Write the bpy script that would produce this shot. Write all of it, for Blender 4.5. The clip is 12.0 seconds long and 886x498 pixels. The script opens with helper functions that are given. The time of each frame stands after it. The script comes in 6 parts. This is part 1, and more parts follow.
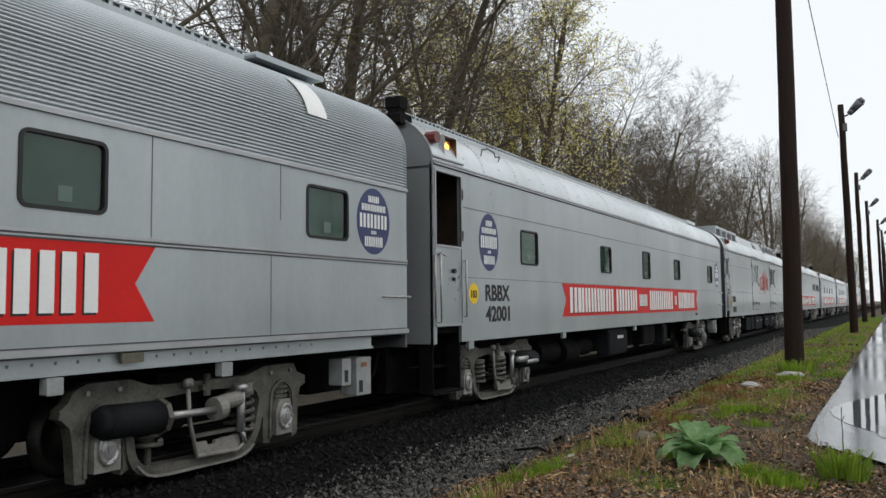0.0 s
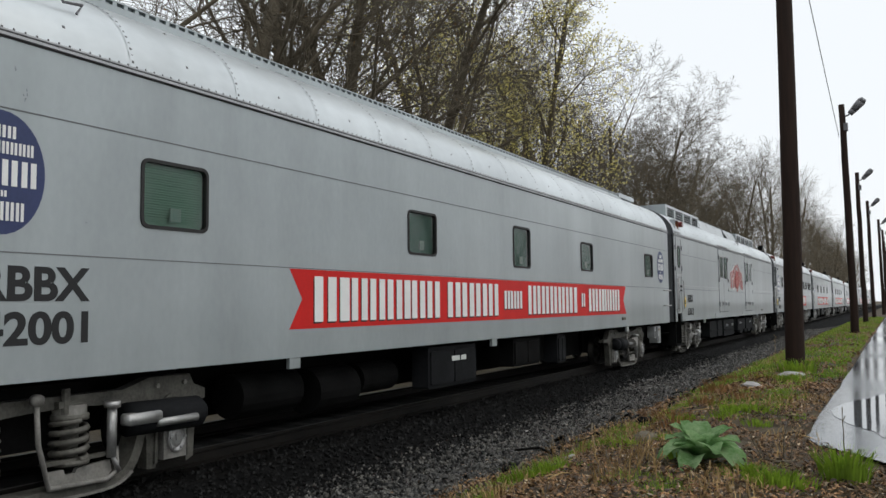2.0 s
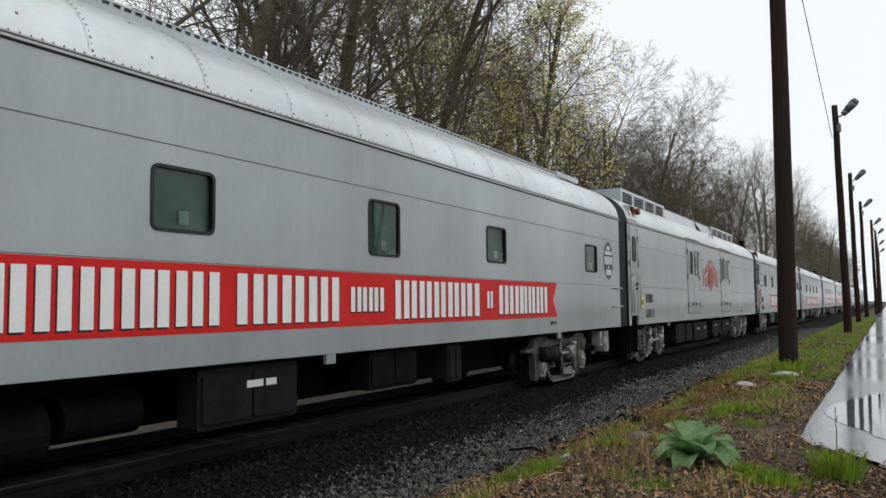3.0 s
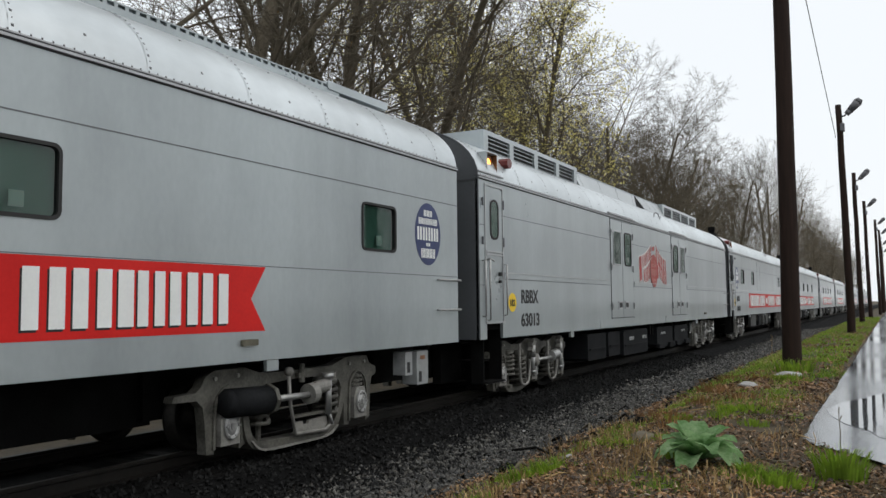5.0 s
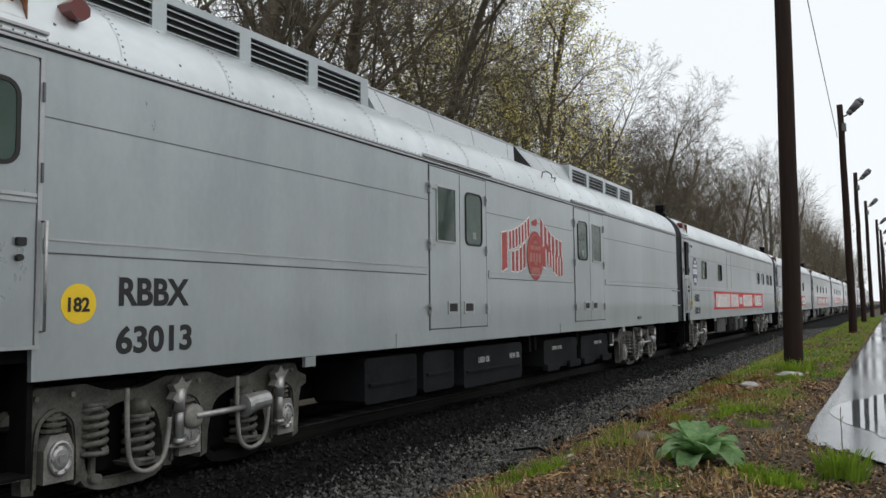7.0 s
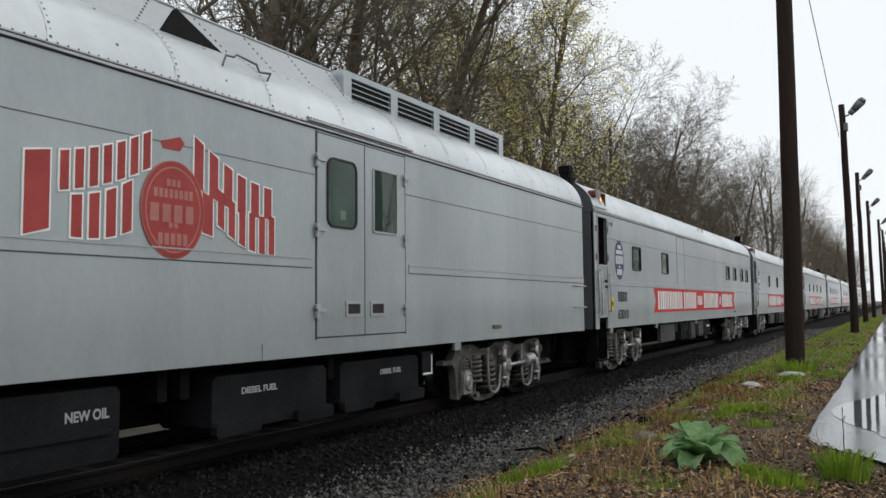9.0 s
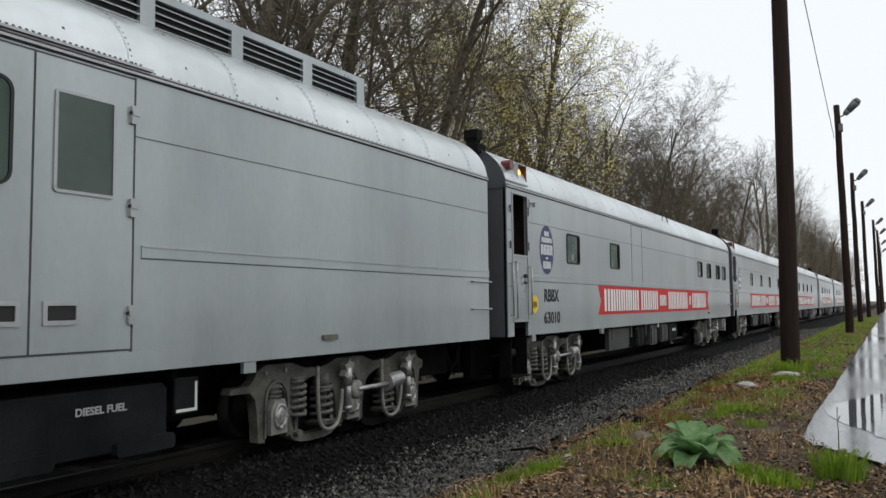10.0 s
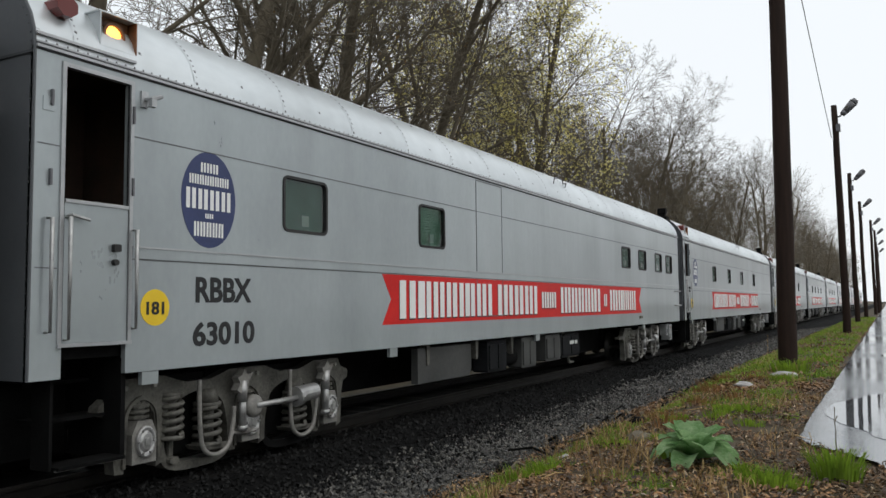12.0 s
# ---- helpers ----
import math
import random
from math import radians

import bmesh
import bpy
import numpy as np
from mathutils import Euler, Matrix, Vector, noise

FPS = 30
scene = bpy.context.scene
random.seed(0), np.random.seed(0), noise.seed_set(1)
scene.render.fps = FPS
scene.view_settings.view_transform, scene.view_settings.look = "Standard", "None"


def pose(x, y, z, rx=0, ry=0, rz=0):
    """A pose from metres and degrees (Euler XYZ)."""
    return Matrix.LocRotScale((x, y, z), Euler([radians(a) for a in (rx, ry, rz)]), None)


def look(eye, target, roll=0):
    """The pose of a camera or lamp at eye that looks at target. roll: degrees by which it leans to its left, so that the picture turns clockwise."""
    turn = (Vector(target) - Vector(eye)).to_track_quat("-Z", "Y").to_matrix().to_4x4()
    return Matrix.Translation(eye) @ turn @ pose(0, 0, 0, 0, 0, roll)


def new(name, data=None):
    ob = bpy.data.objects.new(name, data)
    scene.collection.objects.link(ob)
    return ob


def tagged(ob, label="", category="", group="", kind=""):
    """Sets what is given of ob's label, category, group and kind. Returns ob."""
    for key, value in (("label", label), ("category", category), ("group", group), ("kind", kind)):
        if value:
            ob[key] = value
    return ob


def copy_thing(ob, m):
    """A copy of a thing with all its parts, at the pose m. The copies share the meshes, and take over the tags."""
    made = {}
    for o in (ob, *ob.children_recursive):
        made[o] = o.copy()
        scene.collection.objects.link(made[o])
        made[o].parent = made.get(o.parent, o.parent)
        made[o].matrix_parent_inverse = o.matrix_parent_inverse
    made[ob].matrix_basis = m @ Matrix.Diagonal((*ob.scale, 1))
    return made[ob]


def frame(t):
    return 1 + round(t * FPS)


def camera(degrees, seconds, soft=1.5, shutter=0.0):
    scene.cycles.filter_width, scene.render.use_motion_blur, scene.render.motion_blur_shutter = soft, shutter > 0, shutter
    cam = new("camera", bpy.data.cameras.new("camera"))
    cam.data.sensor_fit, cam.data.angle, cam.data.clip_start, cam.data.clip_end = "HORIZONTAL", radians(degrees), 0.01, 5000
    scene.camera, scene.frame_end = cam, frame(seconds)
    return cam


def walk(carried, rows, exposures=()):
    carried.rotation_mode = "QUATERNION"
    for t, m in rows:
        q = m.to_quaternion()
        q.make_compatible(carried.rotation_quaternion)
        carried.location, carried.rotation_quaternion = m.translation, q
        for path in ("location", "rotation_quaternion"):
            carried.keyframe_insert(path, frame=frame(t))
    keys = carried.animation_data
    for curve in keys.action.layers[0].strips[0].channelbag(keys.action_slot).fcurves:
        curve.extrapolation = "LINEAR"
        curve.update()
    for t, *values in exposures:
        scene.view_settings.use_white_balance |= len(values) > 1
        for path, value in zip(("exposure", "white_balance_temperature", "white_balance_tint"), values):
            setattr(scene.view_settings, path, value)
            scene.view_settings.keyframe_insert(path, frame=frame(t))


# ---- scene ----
cam = camera(57.5, 12.0, soft=1.5)
YAWS = [(0, 29.22), (0.5, 28.88), (1, 28.84), (1.5, 29.1), (2, 29.27), (2.5, 29.23), (3, 28.87), (5, 29.08),
        (5.5, 29.83), (6, 29.14), (6.5, 28.89), (7, 29.17), (9, 29.27), (9.5, 29.13), (10, 28.98), (10.5, 29.78),
        (11, 29.52), (11.5, 28.96), (12, 28.83)]
EYE = (0.0, 0.0, 1.665)
walk(cam, [(t, pose(*EYE, 94.02, 0.585, yaw)) for t, yaw in YAWS])

# ---- light: an overcast sky with a weak, wide sun ----
scene.view_settings.exposure = 0.0
world = bpy.data.worlds.new("overcast_sky")
scene.world = world
world.use_nodes = True
wn, wl = world.node_tree.nodes, world.node_tree.links
sky = wn.new("ShaderNodeTexSky")
sky.sky_type, sky.sun_disc = "NISHITA", False
sky.sun_elevation, sky.sun_rotation = radians(48), radians(70)
sky.air_density, sky.dust_density = 1.0, 4.0
cloud = wn.new("ShaderNodeMix")
cloud.data_type = "RGBA"
cloud.inputs[0].default_value = 0.88
cloud.inputs[7].default_value = (9.7, 10.1, 10.4, 1)
bg = wn["Background"]
bg.inputs[1].default_value = 0.104
wl.new(sky.outputs[0], cloud.inputs[6])
wl.new(cloud.outputs[2], bg.inputs[0])
sun = new("sun", bpy.data.lights.new("sun", "SUN"))
sun.data.energy, sun.data.angle, sun.data.color = 0.6, radians(40), (1.0, 0.97, 0.92)
sun.matrix_world = look((20, -6, 25), (0, 0, 0))


# ---- materials ----
def mat(name, a, b, rough=0.6, metal=0.0, scale=6.0, fine=60.0, bump=0.15, spread=0.5, stretch=(1, 1, 1), rough2=None,
        random_tint=0.0, coat=0.0, where="Object", depth=0.01, shine=0.5):
    """Two colours mixed by coarse and fine noise, with bump and uneven gloss."""
    m = bpy.data.materials.new(name)
    m.use_nodes = True
    n, l = m.node_tree.nodes, m.node_tree.links
    p = n["Principled BSDF"]
    tc, mp = n.new("ShaderNodeTexCoord"), n.new("ShaderNodeMapping")
    mp.inputs["Scale"].default_value = stretch
    l.new(tc.outputs[where], mp.inputs[0])
    big, small = n.new("ShaderNodeTexNoise"), n.new("ShaderNodeTexNoise")
    big.inputs["Scale"].default_value, small.inputs["Scale"].default_value = scale, fine
    big.inputs["Detail"].default_value, small.inputs["Detail"].default_value = 5, 3
    l.new(mp.outputs[0], big.inputs[0]), l.new(mp.outputs[0], small.inputs[0])
    add = n.new("ShaderNodeMath")
    add.operation = "MULTIPLY_ADD"
    add.inputs[1].default_value = 0.45
    l.new(small.outputs[0], add.inputs[0]), l.new(big.outputs[0], add.inputs[2])
    ramp = n.new("ShaderNodeMapRange")
    ramp.inputs[1].default_value, ramp.inputs[2].default_value = 0.72 - spread / 2, 0.72 + spread / 2
    l.new(add.outputs[0], ramp.inputs[0])
    mix = n.new("ShaderNodeMix")
    mix.data_type = "RGBA"
    mix.inputs[6].default_value, mix.inputs[7].default_value = (*a, 1), (*b, 1)
    l.new(ramp.outputs[0], mix.inputs[0])
    colour = mix.outputs[2]
    if random_tint:
        info, hsv, mr = n.new("ShaderNodeNewGeometry"), n.new("ShaderNodeHueSaturation"), n.new("ShaderNodeMapRange")
        mr.inputs[3].default_value, mr.inputs[4].default_value = 1 - random_tint, 1 + random_tint
        l.new(info.outputs["Random Per Island"], mr.inputs[0])
        l.new(mr.outputs[0], hsv.inputs["Value"]), l.new(colour, hsv.inputs["Color"])
        colour = hsv.outputs[0]
    l.new(colour, p.inputs["Base Color"])
    rr = n.new("ShaderNodeMapRange")
    rr.inputs[3].default_value, rr.inputs[4].default_value = rough, rough if rough2 is None else rough2
    l.new(ramp.outputs[0], rr.inputs[0])
    l.new(rr.outputs[0], p.inputs["Roughness"])
    p.inputs["Metallic"].default_value = metal
    p.inputs["Coat Weight"].default_value, p.inputs["Specular IOR Level"].default_value = coat, shine
    if bump:
        bp = n.new("ShaderNodeBump")
        bp.inputs["Strength"].default_value, bp.inputs["Distance"].default_value = bump, depth
        l.new(add.outputs[0], bp.inputs["Height"])
        l.new(bp.outputs[0], p.inputs["Normal"])
    return m


def plain(name, c, rough=0.5, metal=0.0, emit=0.0):
    m = bpy.data.materials.new(name)
    m.use_nodes = True
    p = m.node_tree.nodes["Principled BSDF"]
    p.inputs["Base Color"].default_value = (*c, 1)
    p.inputs["Roughness"].default_value, p.inputs["Metallic"].default_value = rough, metal
    if emit:
        p.inputs["Emission Color"].default_value, p.inputs["Emission Strength"].default_value = (*c, 1), emit
    return m


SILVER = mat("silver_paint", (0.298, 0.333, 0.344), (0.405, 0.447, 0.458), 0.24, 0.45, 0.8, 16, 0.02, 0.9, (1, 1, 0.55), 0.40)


def streaks(m, low, high):
    """Water runs and weathering: narrow upright streaks and broad patches over a paint."""
    n, l = m.node_tree.nodes, m.node_tree.links
    p = n["Principled BSDF"]
    base = p.inputs["Base Color"].links[0].from_socket
    tc = n["Texture Coordinate"]
    total = None
    for scale, size, weight in (((1, 1.7, 0.14), 1.0, 0.40), ((1, 0.55, 0.5), 0.8, 0.60)):
        mp, t, k = n.new("ShaderNodeMapping"), n.new("ShaderNodeTexNoise"), n.new("ShaderNodeMath")
        mp.inputs["Scale"].default_value = scale
        t.inputs["Scale"].default_value, t.inputs["Detail"].default_value = size, 6
        l.new(tc.outputs["Object"], mp.inputs[0]), l.new(mp.outputs[0], t.inputs[0])
        k.operation = "MULTIPLY_ADD"
        k.inputs[1].default_value, k.inputs[2].default_value = weight, 0
        l.new(t.outputs[0], k.inputs[0])
        if total:
            l.new(total, k.inputs[2])
        total = k.outputs[0]
    r, h = n.new("ShaderNodeMapRange"), n.new("ShaderNodeHueSaturation")
    r.inputs[1].default_value, r.inputs[2].default_value = 0.36, 0.64
    r.inputs[3].default_value, r.inputs[4].default_value = low, high
    l.new(total, r.inputs[0]), l.new(r.outputs[0], h.inputs["Value"]), l.new(base, h.inputs["Color"])
    l.new(h.outputs[0], p.inputs["Base Color"])


streaks(SILVER, 0.87, 1.14)


def gloss(m, weight, rough, wave):
    """A thin varnish over a paint, whose mirror image wavers with the dents of the plates."""
    n, l = m.node_tree.nodes, m.node_tree.links
    p, tc = n["Principled BSDF"], n["Texture Coordinate"]
    mp, t, b = n.new("ShaderNodeMapping"), n.new("ShaderNodeTexNoise"), n.new("ShaderNodeBump")
    mp.inputs["Scale"].default_value = (1, 1.6, 0.55)
    t.inputs["Scale"].default_value, t.inputs["Detail"].default_value = 1.5, 2
    b.inputs["Strength"].default_value, b.inputs["Distance"].default_value = 1.0, wave
    l.new(tc.outputs["Object"], mp.inputs[0]), l.new(mp.outputs[0], t.inputs[0]), l.new(t.outputs[0], b.inputs["Height"])
    l.new(b.outputs[0], p.inputs["Coat Normal"])
    p.inputs["Coat Weight"].default_value, p.inputs["Coat Roughness"].default_value = weight, rough


gloss(SILVER, 0.5, 0.10, 0.012)
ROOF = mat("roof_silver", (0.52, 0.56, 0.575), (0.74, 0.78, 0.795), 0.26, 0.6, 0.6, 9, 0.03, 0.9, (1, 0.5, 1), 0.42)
streaks(ROOF, 0.84, 1.10)
HATCH = mat("hatch_silver", (0.36, 0.385, 0.395), (0.50, 0.53, 0.54), 0.35, 0.4, 0.7, 14, 0.05, 0.8)
FLUTED = mat("fluted_steel", (0.44, 0.48, 0.50), (0.58, 0.62, 0.64), 0.35, 0.55, 1.0, 20, 0.03, 0.8)
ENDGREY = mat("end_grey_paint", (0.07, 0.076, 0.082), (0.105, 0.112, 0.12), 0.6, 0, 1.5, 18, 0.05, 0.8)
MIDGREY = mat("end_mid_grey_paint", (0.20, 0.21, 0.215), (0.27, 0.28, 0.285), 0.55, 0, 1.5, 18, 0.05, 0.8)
TRIM = mat("bright_trim", (0.33, 0.34, 0.35), (0.44, 0.45, 0.46), 0.35, 0.4, 3, 40, 0.02)
RIVET = plain("rivet_grey", (0.12, 0.124, 0.128), 0.6)
LAP = plain("lap_joint_grey", (0.13, 0.137, 0.142), 0.7)
HANGER = mat("pale_worn_hanger_steel", (0.12, 0.116, 0.108), (0.32, 0.31, 0.285), 0.6, 0.2, 5, 40, 0.15, 0.7)
SEAM = plain("seam_shadow_gap", (0.06, 0.063, 0.066), 0.8)
STEEL_DIRTY = mat("dusty_truck_casting", (0.022, 0.021, 0.018), (0.15, 0.145, 0.125), 0.7, 0.1, 3.2, 30, 0.3, 0.5, rough2=0.6)
# black underframe and tank tones, lowered further to deepen the shade underneath
BLACKIRON = mat("shaded_black_underframe", (0.003, 0.003, 0.003), (0.009, 0.009, 0.009), 0.85, 0, 3, 40, 0.2, shine=0.08)
DARKTANK = mat("shaded_dark_tank_paint", (0.004, 0.0045, 0.005), (0.016, 0.017, 0.019), 0.75, 0, 1.6, 30, 0.1, 0.5, shine=0.12)
GREYTANK = mat("dull_grey_tank_paint", (0.022, 0.023, 0.022), (0.062, 0.063, 0.060), 0.6, 0, 1.6, 24, 0.1, 0.6)
RUBBER = plain("black_rubber", (0.012, 0.012, 0.012), 0.6)
CHROME = mat("steel_rod", (0.27, 0.27, 0.265), (0.46, 0.46, 0.45), 0.4, 0.6, 8, 60, 0.03)
TREAD = mat("wheel_steel", (0.012, 0.011, 0.010), (0.05, 0.047, 0.043), 0.5, 0.7, 6, 50, 0.1)
RED = mat("red_paint", (0.54, 0.010, 0.009), (0.66, 0.018, 0.014), 0.5, 0, 1.5, 25, 0.02, shine=0.25)
DULLRED = mat("faded_red_paint", (0.27, 0.022, 0.018), (0.40, 0.05, 0.042), 0.5, 0, 3, 30, 0.02)
PALERED = mat("pale_red_paint", (0.36, 0.12, 0.10), (0.47, 0.20, 0.17), 0.5, 0, 3, 30, 0.02)
WHITE = mat("white_paint", (0.76, 0.77, 0.76), (0.86, 0.87, 0.85), 0.45, 0, 2, 30, 0.02)
BLUE = mat("blue_paint", (0.020, 0.032, 0.10), (0.034, 0.050, 0.145), 0.5, 0, 2, 30, 0.02)
YELLOW = mat("yellow_sticker", (0.76, 0.52, 0.015), (0.84, 0.58, 0.02), 0.5, 0, 4, 40, 0.0)
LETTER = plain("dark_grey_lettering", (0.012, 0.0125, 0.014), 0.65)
INSIDE = mat("brown_vestibule", (0.045, 0.028, 0.02), (0.085, 0.05, 0.034), 0.7, 0, 3, 30, 0.05)
DARKIN = mat("dark_interior", (0.13, 0.21, 0.185), (0.22, 0.34, 0.30), 0.7, 0, 1.2, 6, 0.0, 0.6)
REDLENS = plain("red_marker_glass", (0.13, 0.016, 0.012), 0.3)
ORANGE = mat("orange_paint_and_lamplight", (0.06, 0.025, 0.012), (0.26, 0.10, 0.03), 0.5, 0, 6, 40, 0.1, 0.5)
GLOW = plain("glowing_lamp", (1.0, 0.42, 0.08), 0.4, 0, 3.2)
FADEDMARK = plain("faded_white_mark", (0.33, 0.34, 0.34), 0.6)
STICKER = plain("white_sticker", (0.6, 0.63, 0.6), 0.5)
BLIND = mat("green_blind", (0.32, 0.48, 0.38), (0.40, 0.56, 0.45), 0.6, 0, 1, 30, 0.0)
GRIME_SHADE = mat("black_jack_and_shade", (0.004, 0.004, 0.004), (0.012, 0.012, 0.012), 0.8, 0, 3, 30, 0.1, shine=0.1)
OLIVE = mat("olive_lamp_body", (0.07, 0.065, 0.045), (0.15, 0.14, 0.10), 0.6, 0, 8, 40, 0.1)
CREOSOTE = mat("creosoted_pole_wood", (0.012, 0.008, 0.006), (0.032, 0.018, 0.013), 0.75, 0, 3, 30, 0.4, 0.8, (6, 6, 0.5), shine=0.15)
LAMPGREY = mat("lamp_head_grey", (0.10, 0.10, 0.11), (0.16, 0.16, 0.17), 0.5, 0.3, 6, 40, 0.05)
BARK = mat("grey_brown_bark", (0.056, 0.046, 0.032), (0.170, 0.143, 0.098), 0.9, 0, 2, 20, 0.4, 0.8, (2, 2, 0.6))
BUDS = mat("spring_buds", (0.62, 0.55, 0.15), (0.82, 0.74, 0.27), 0.8, 0, 1, 5, 0.0, random_tint=0.3)
REDBUDS = mat("reddish_buds", (0.16, 0.105, 0.05), (0.26, 0.17, 0.075), 0.8, 0, 1, 5, 0.0, random_tint=0.3)
SOIL = mat("damp_leafy_soil", (0.022, 0.017, 0.008), (0.082, 0.056, 0.024), 0.9, 0, 1.6, 14, 0.8, 0.6, depth=0.04)
# wet bed lowered to near-black, with the train's shade in its colour
BALLAST = mat("wet_shaded_ballast_bed", (0.003, 0.003, 0.003), (0.011, 0.011, 0.011), 0.8, 0, 6, 45, 0.9, 0.6, depth=0.05, shine=0.04)
STONE = mat("ballast_stone", (0.005, 0.0048, 0.0042), (0.088, 0.083, 0.072), 0.45, 0, 5, 40, 0.2, 0.45, random_tint=0.95, shine=0.4)
# darker copy of the ballast stone: oil plus the train's painted-in shade
OIL_SHADE_STONE = mat("oily_shaded_stone", (0.0015, 0.0015, 0.0014), (0.009, 0.009, 0.0086), 0.6, 0, 3, 40, 0.2, 0.7, random_tint=0.8, shine=0.15)
# rail and tie colours also carry the shade beneath the cars
RAILSTEEL = mat("rail_steel", (0.004, 0.0034, 0.003), (0.014, 0.012, 0.010), 0.6, 0.2, 4, 40, 0.2, shine=0.25)
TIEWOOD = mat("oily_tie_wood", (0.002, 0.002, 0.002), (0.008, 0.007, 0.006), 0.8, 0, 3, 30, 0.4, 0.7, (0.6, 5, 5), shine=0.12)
ASPHALT = mat("wet_asphalt", (0.085, 0.094, 0.104), (0.15, 0.162, 0.174), 0.07, 0, 0.8, 30, 0.10, 0.5, (1, 0.6, 1), 0.24, depth=0.004, shine=1.0)
WATER = mat("puddle_water", (0.075, 0.083, 0.092), (0.12, 0.13, 0.14), 0.006, 0, 1.6, 9, 0.30, 0.6, (0.8, 2.2, 1), 0.012, depth=0.004, shine=1.0)
LEAF = mat("dead_leaf", (0.07, 0.038, 0.016), (0.30, 0.165, 0.07), 0.6, 0, 1.2, 40, 0.1, 0.5, random_tint=0.55)
RUST = mat("rusty_dry_grass", (0.22, 0.10, 0.035), (0.40, 0.22, 0.09), 0.8, 0, 3, 30, 0.0, random_tint=0.4)
PALELEAF = mat("bleached_leaf", (0.22, 0.16, 0.095), (0.46, 0.36, 0.24), 0.5, 0, 3, 40, 0.1, 0.5, random_tint=0.5)
DARKLEAF = mat("rotting_leaf", (0.016, 0.010, 0.006), (0.07, 0.038, 0.018), 0.5, 0, 3, 40, 0.1, 0.5, random_tint=0.5)
GRASS = mat("grass_blade", (0.075, 0.16, 0.012), (0.30, 0.43, 0.045), 0.6, 0, 1.0, 8, 0.0, 0.6, random_tint=0.3)
STRAW = mat("dry_stem", (0.20, 0.12, 0.045), (0.40, 0.28, 0.12), 0.8, 0, 3, 30, 0.0, random_tint=0.3)
MULLEIN = mat("woolly_leaf", (0.09, 0.24, 0.055), (0.36, 0.50, 0.27), 0.75, 0, 9, 60, 0.4, 0.5, random_tint=0.12)
PALESTONE = mat("pale_rock", (0.25, 0.24, 0.23), (0.42, 0.41, 0.39), 0.8, 0, 8, 50, 0.5)


def glass(name, tint):
    """A thin tinted pane: seen through, with a reflection that grows at a slant."""
    m = bpy.data.materials.new(name)
    m.use_nodes = True
    n, l = m.node_tree.nodes, m.node_tree.links
    clear, gloss, fr, mix = n.new("ShaderNodeBsdfTransparent"), n.new("ShaderNodeBsdfGlossy"), n.new("ShaderNodeFresnel"), n.new("ShaderNodeMixShader")
    clear.inputs[0].default_value = (*tint, 1)
    gloss.inputs["Roughness"].default_value = 0.03
    fr.inputs[0].default_value = 1.6
    l.new(fr.outputs[0], mix.inputs[0]), l.new(clear.outputs[0], mix.inputs[1]), l.new(gloss.outputs[0], mix.inputs[2])
    l.new(mix.outputs[0], n["Material Output"].inputs[0])
    return m


for m in (BUDS, REDBUDS, GRASS, MULLEIN):
    n, l = m.node_tree.nodes, m.node_tree.links
    thin, both = n.new("ShaderNodeBsdfTranslucent"), n.new("ShaderNodeMixShader")
    p = n["Principled BSDF"]
    l.new(p.inputs["Base Color"].links[0].from_socket, thin.inputs[0])
    both.inputs[0].default_value = 0.55
    l.new(p.outputs[0], both.inputs[1]), l.new(thin.outputs[0], both.inputs[2])
    l.new(both.outputs[0], n["Material Output"].inputs[0])
PANE = glass("tinted_window_glass", (0.58, 0.76, 0.70))


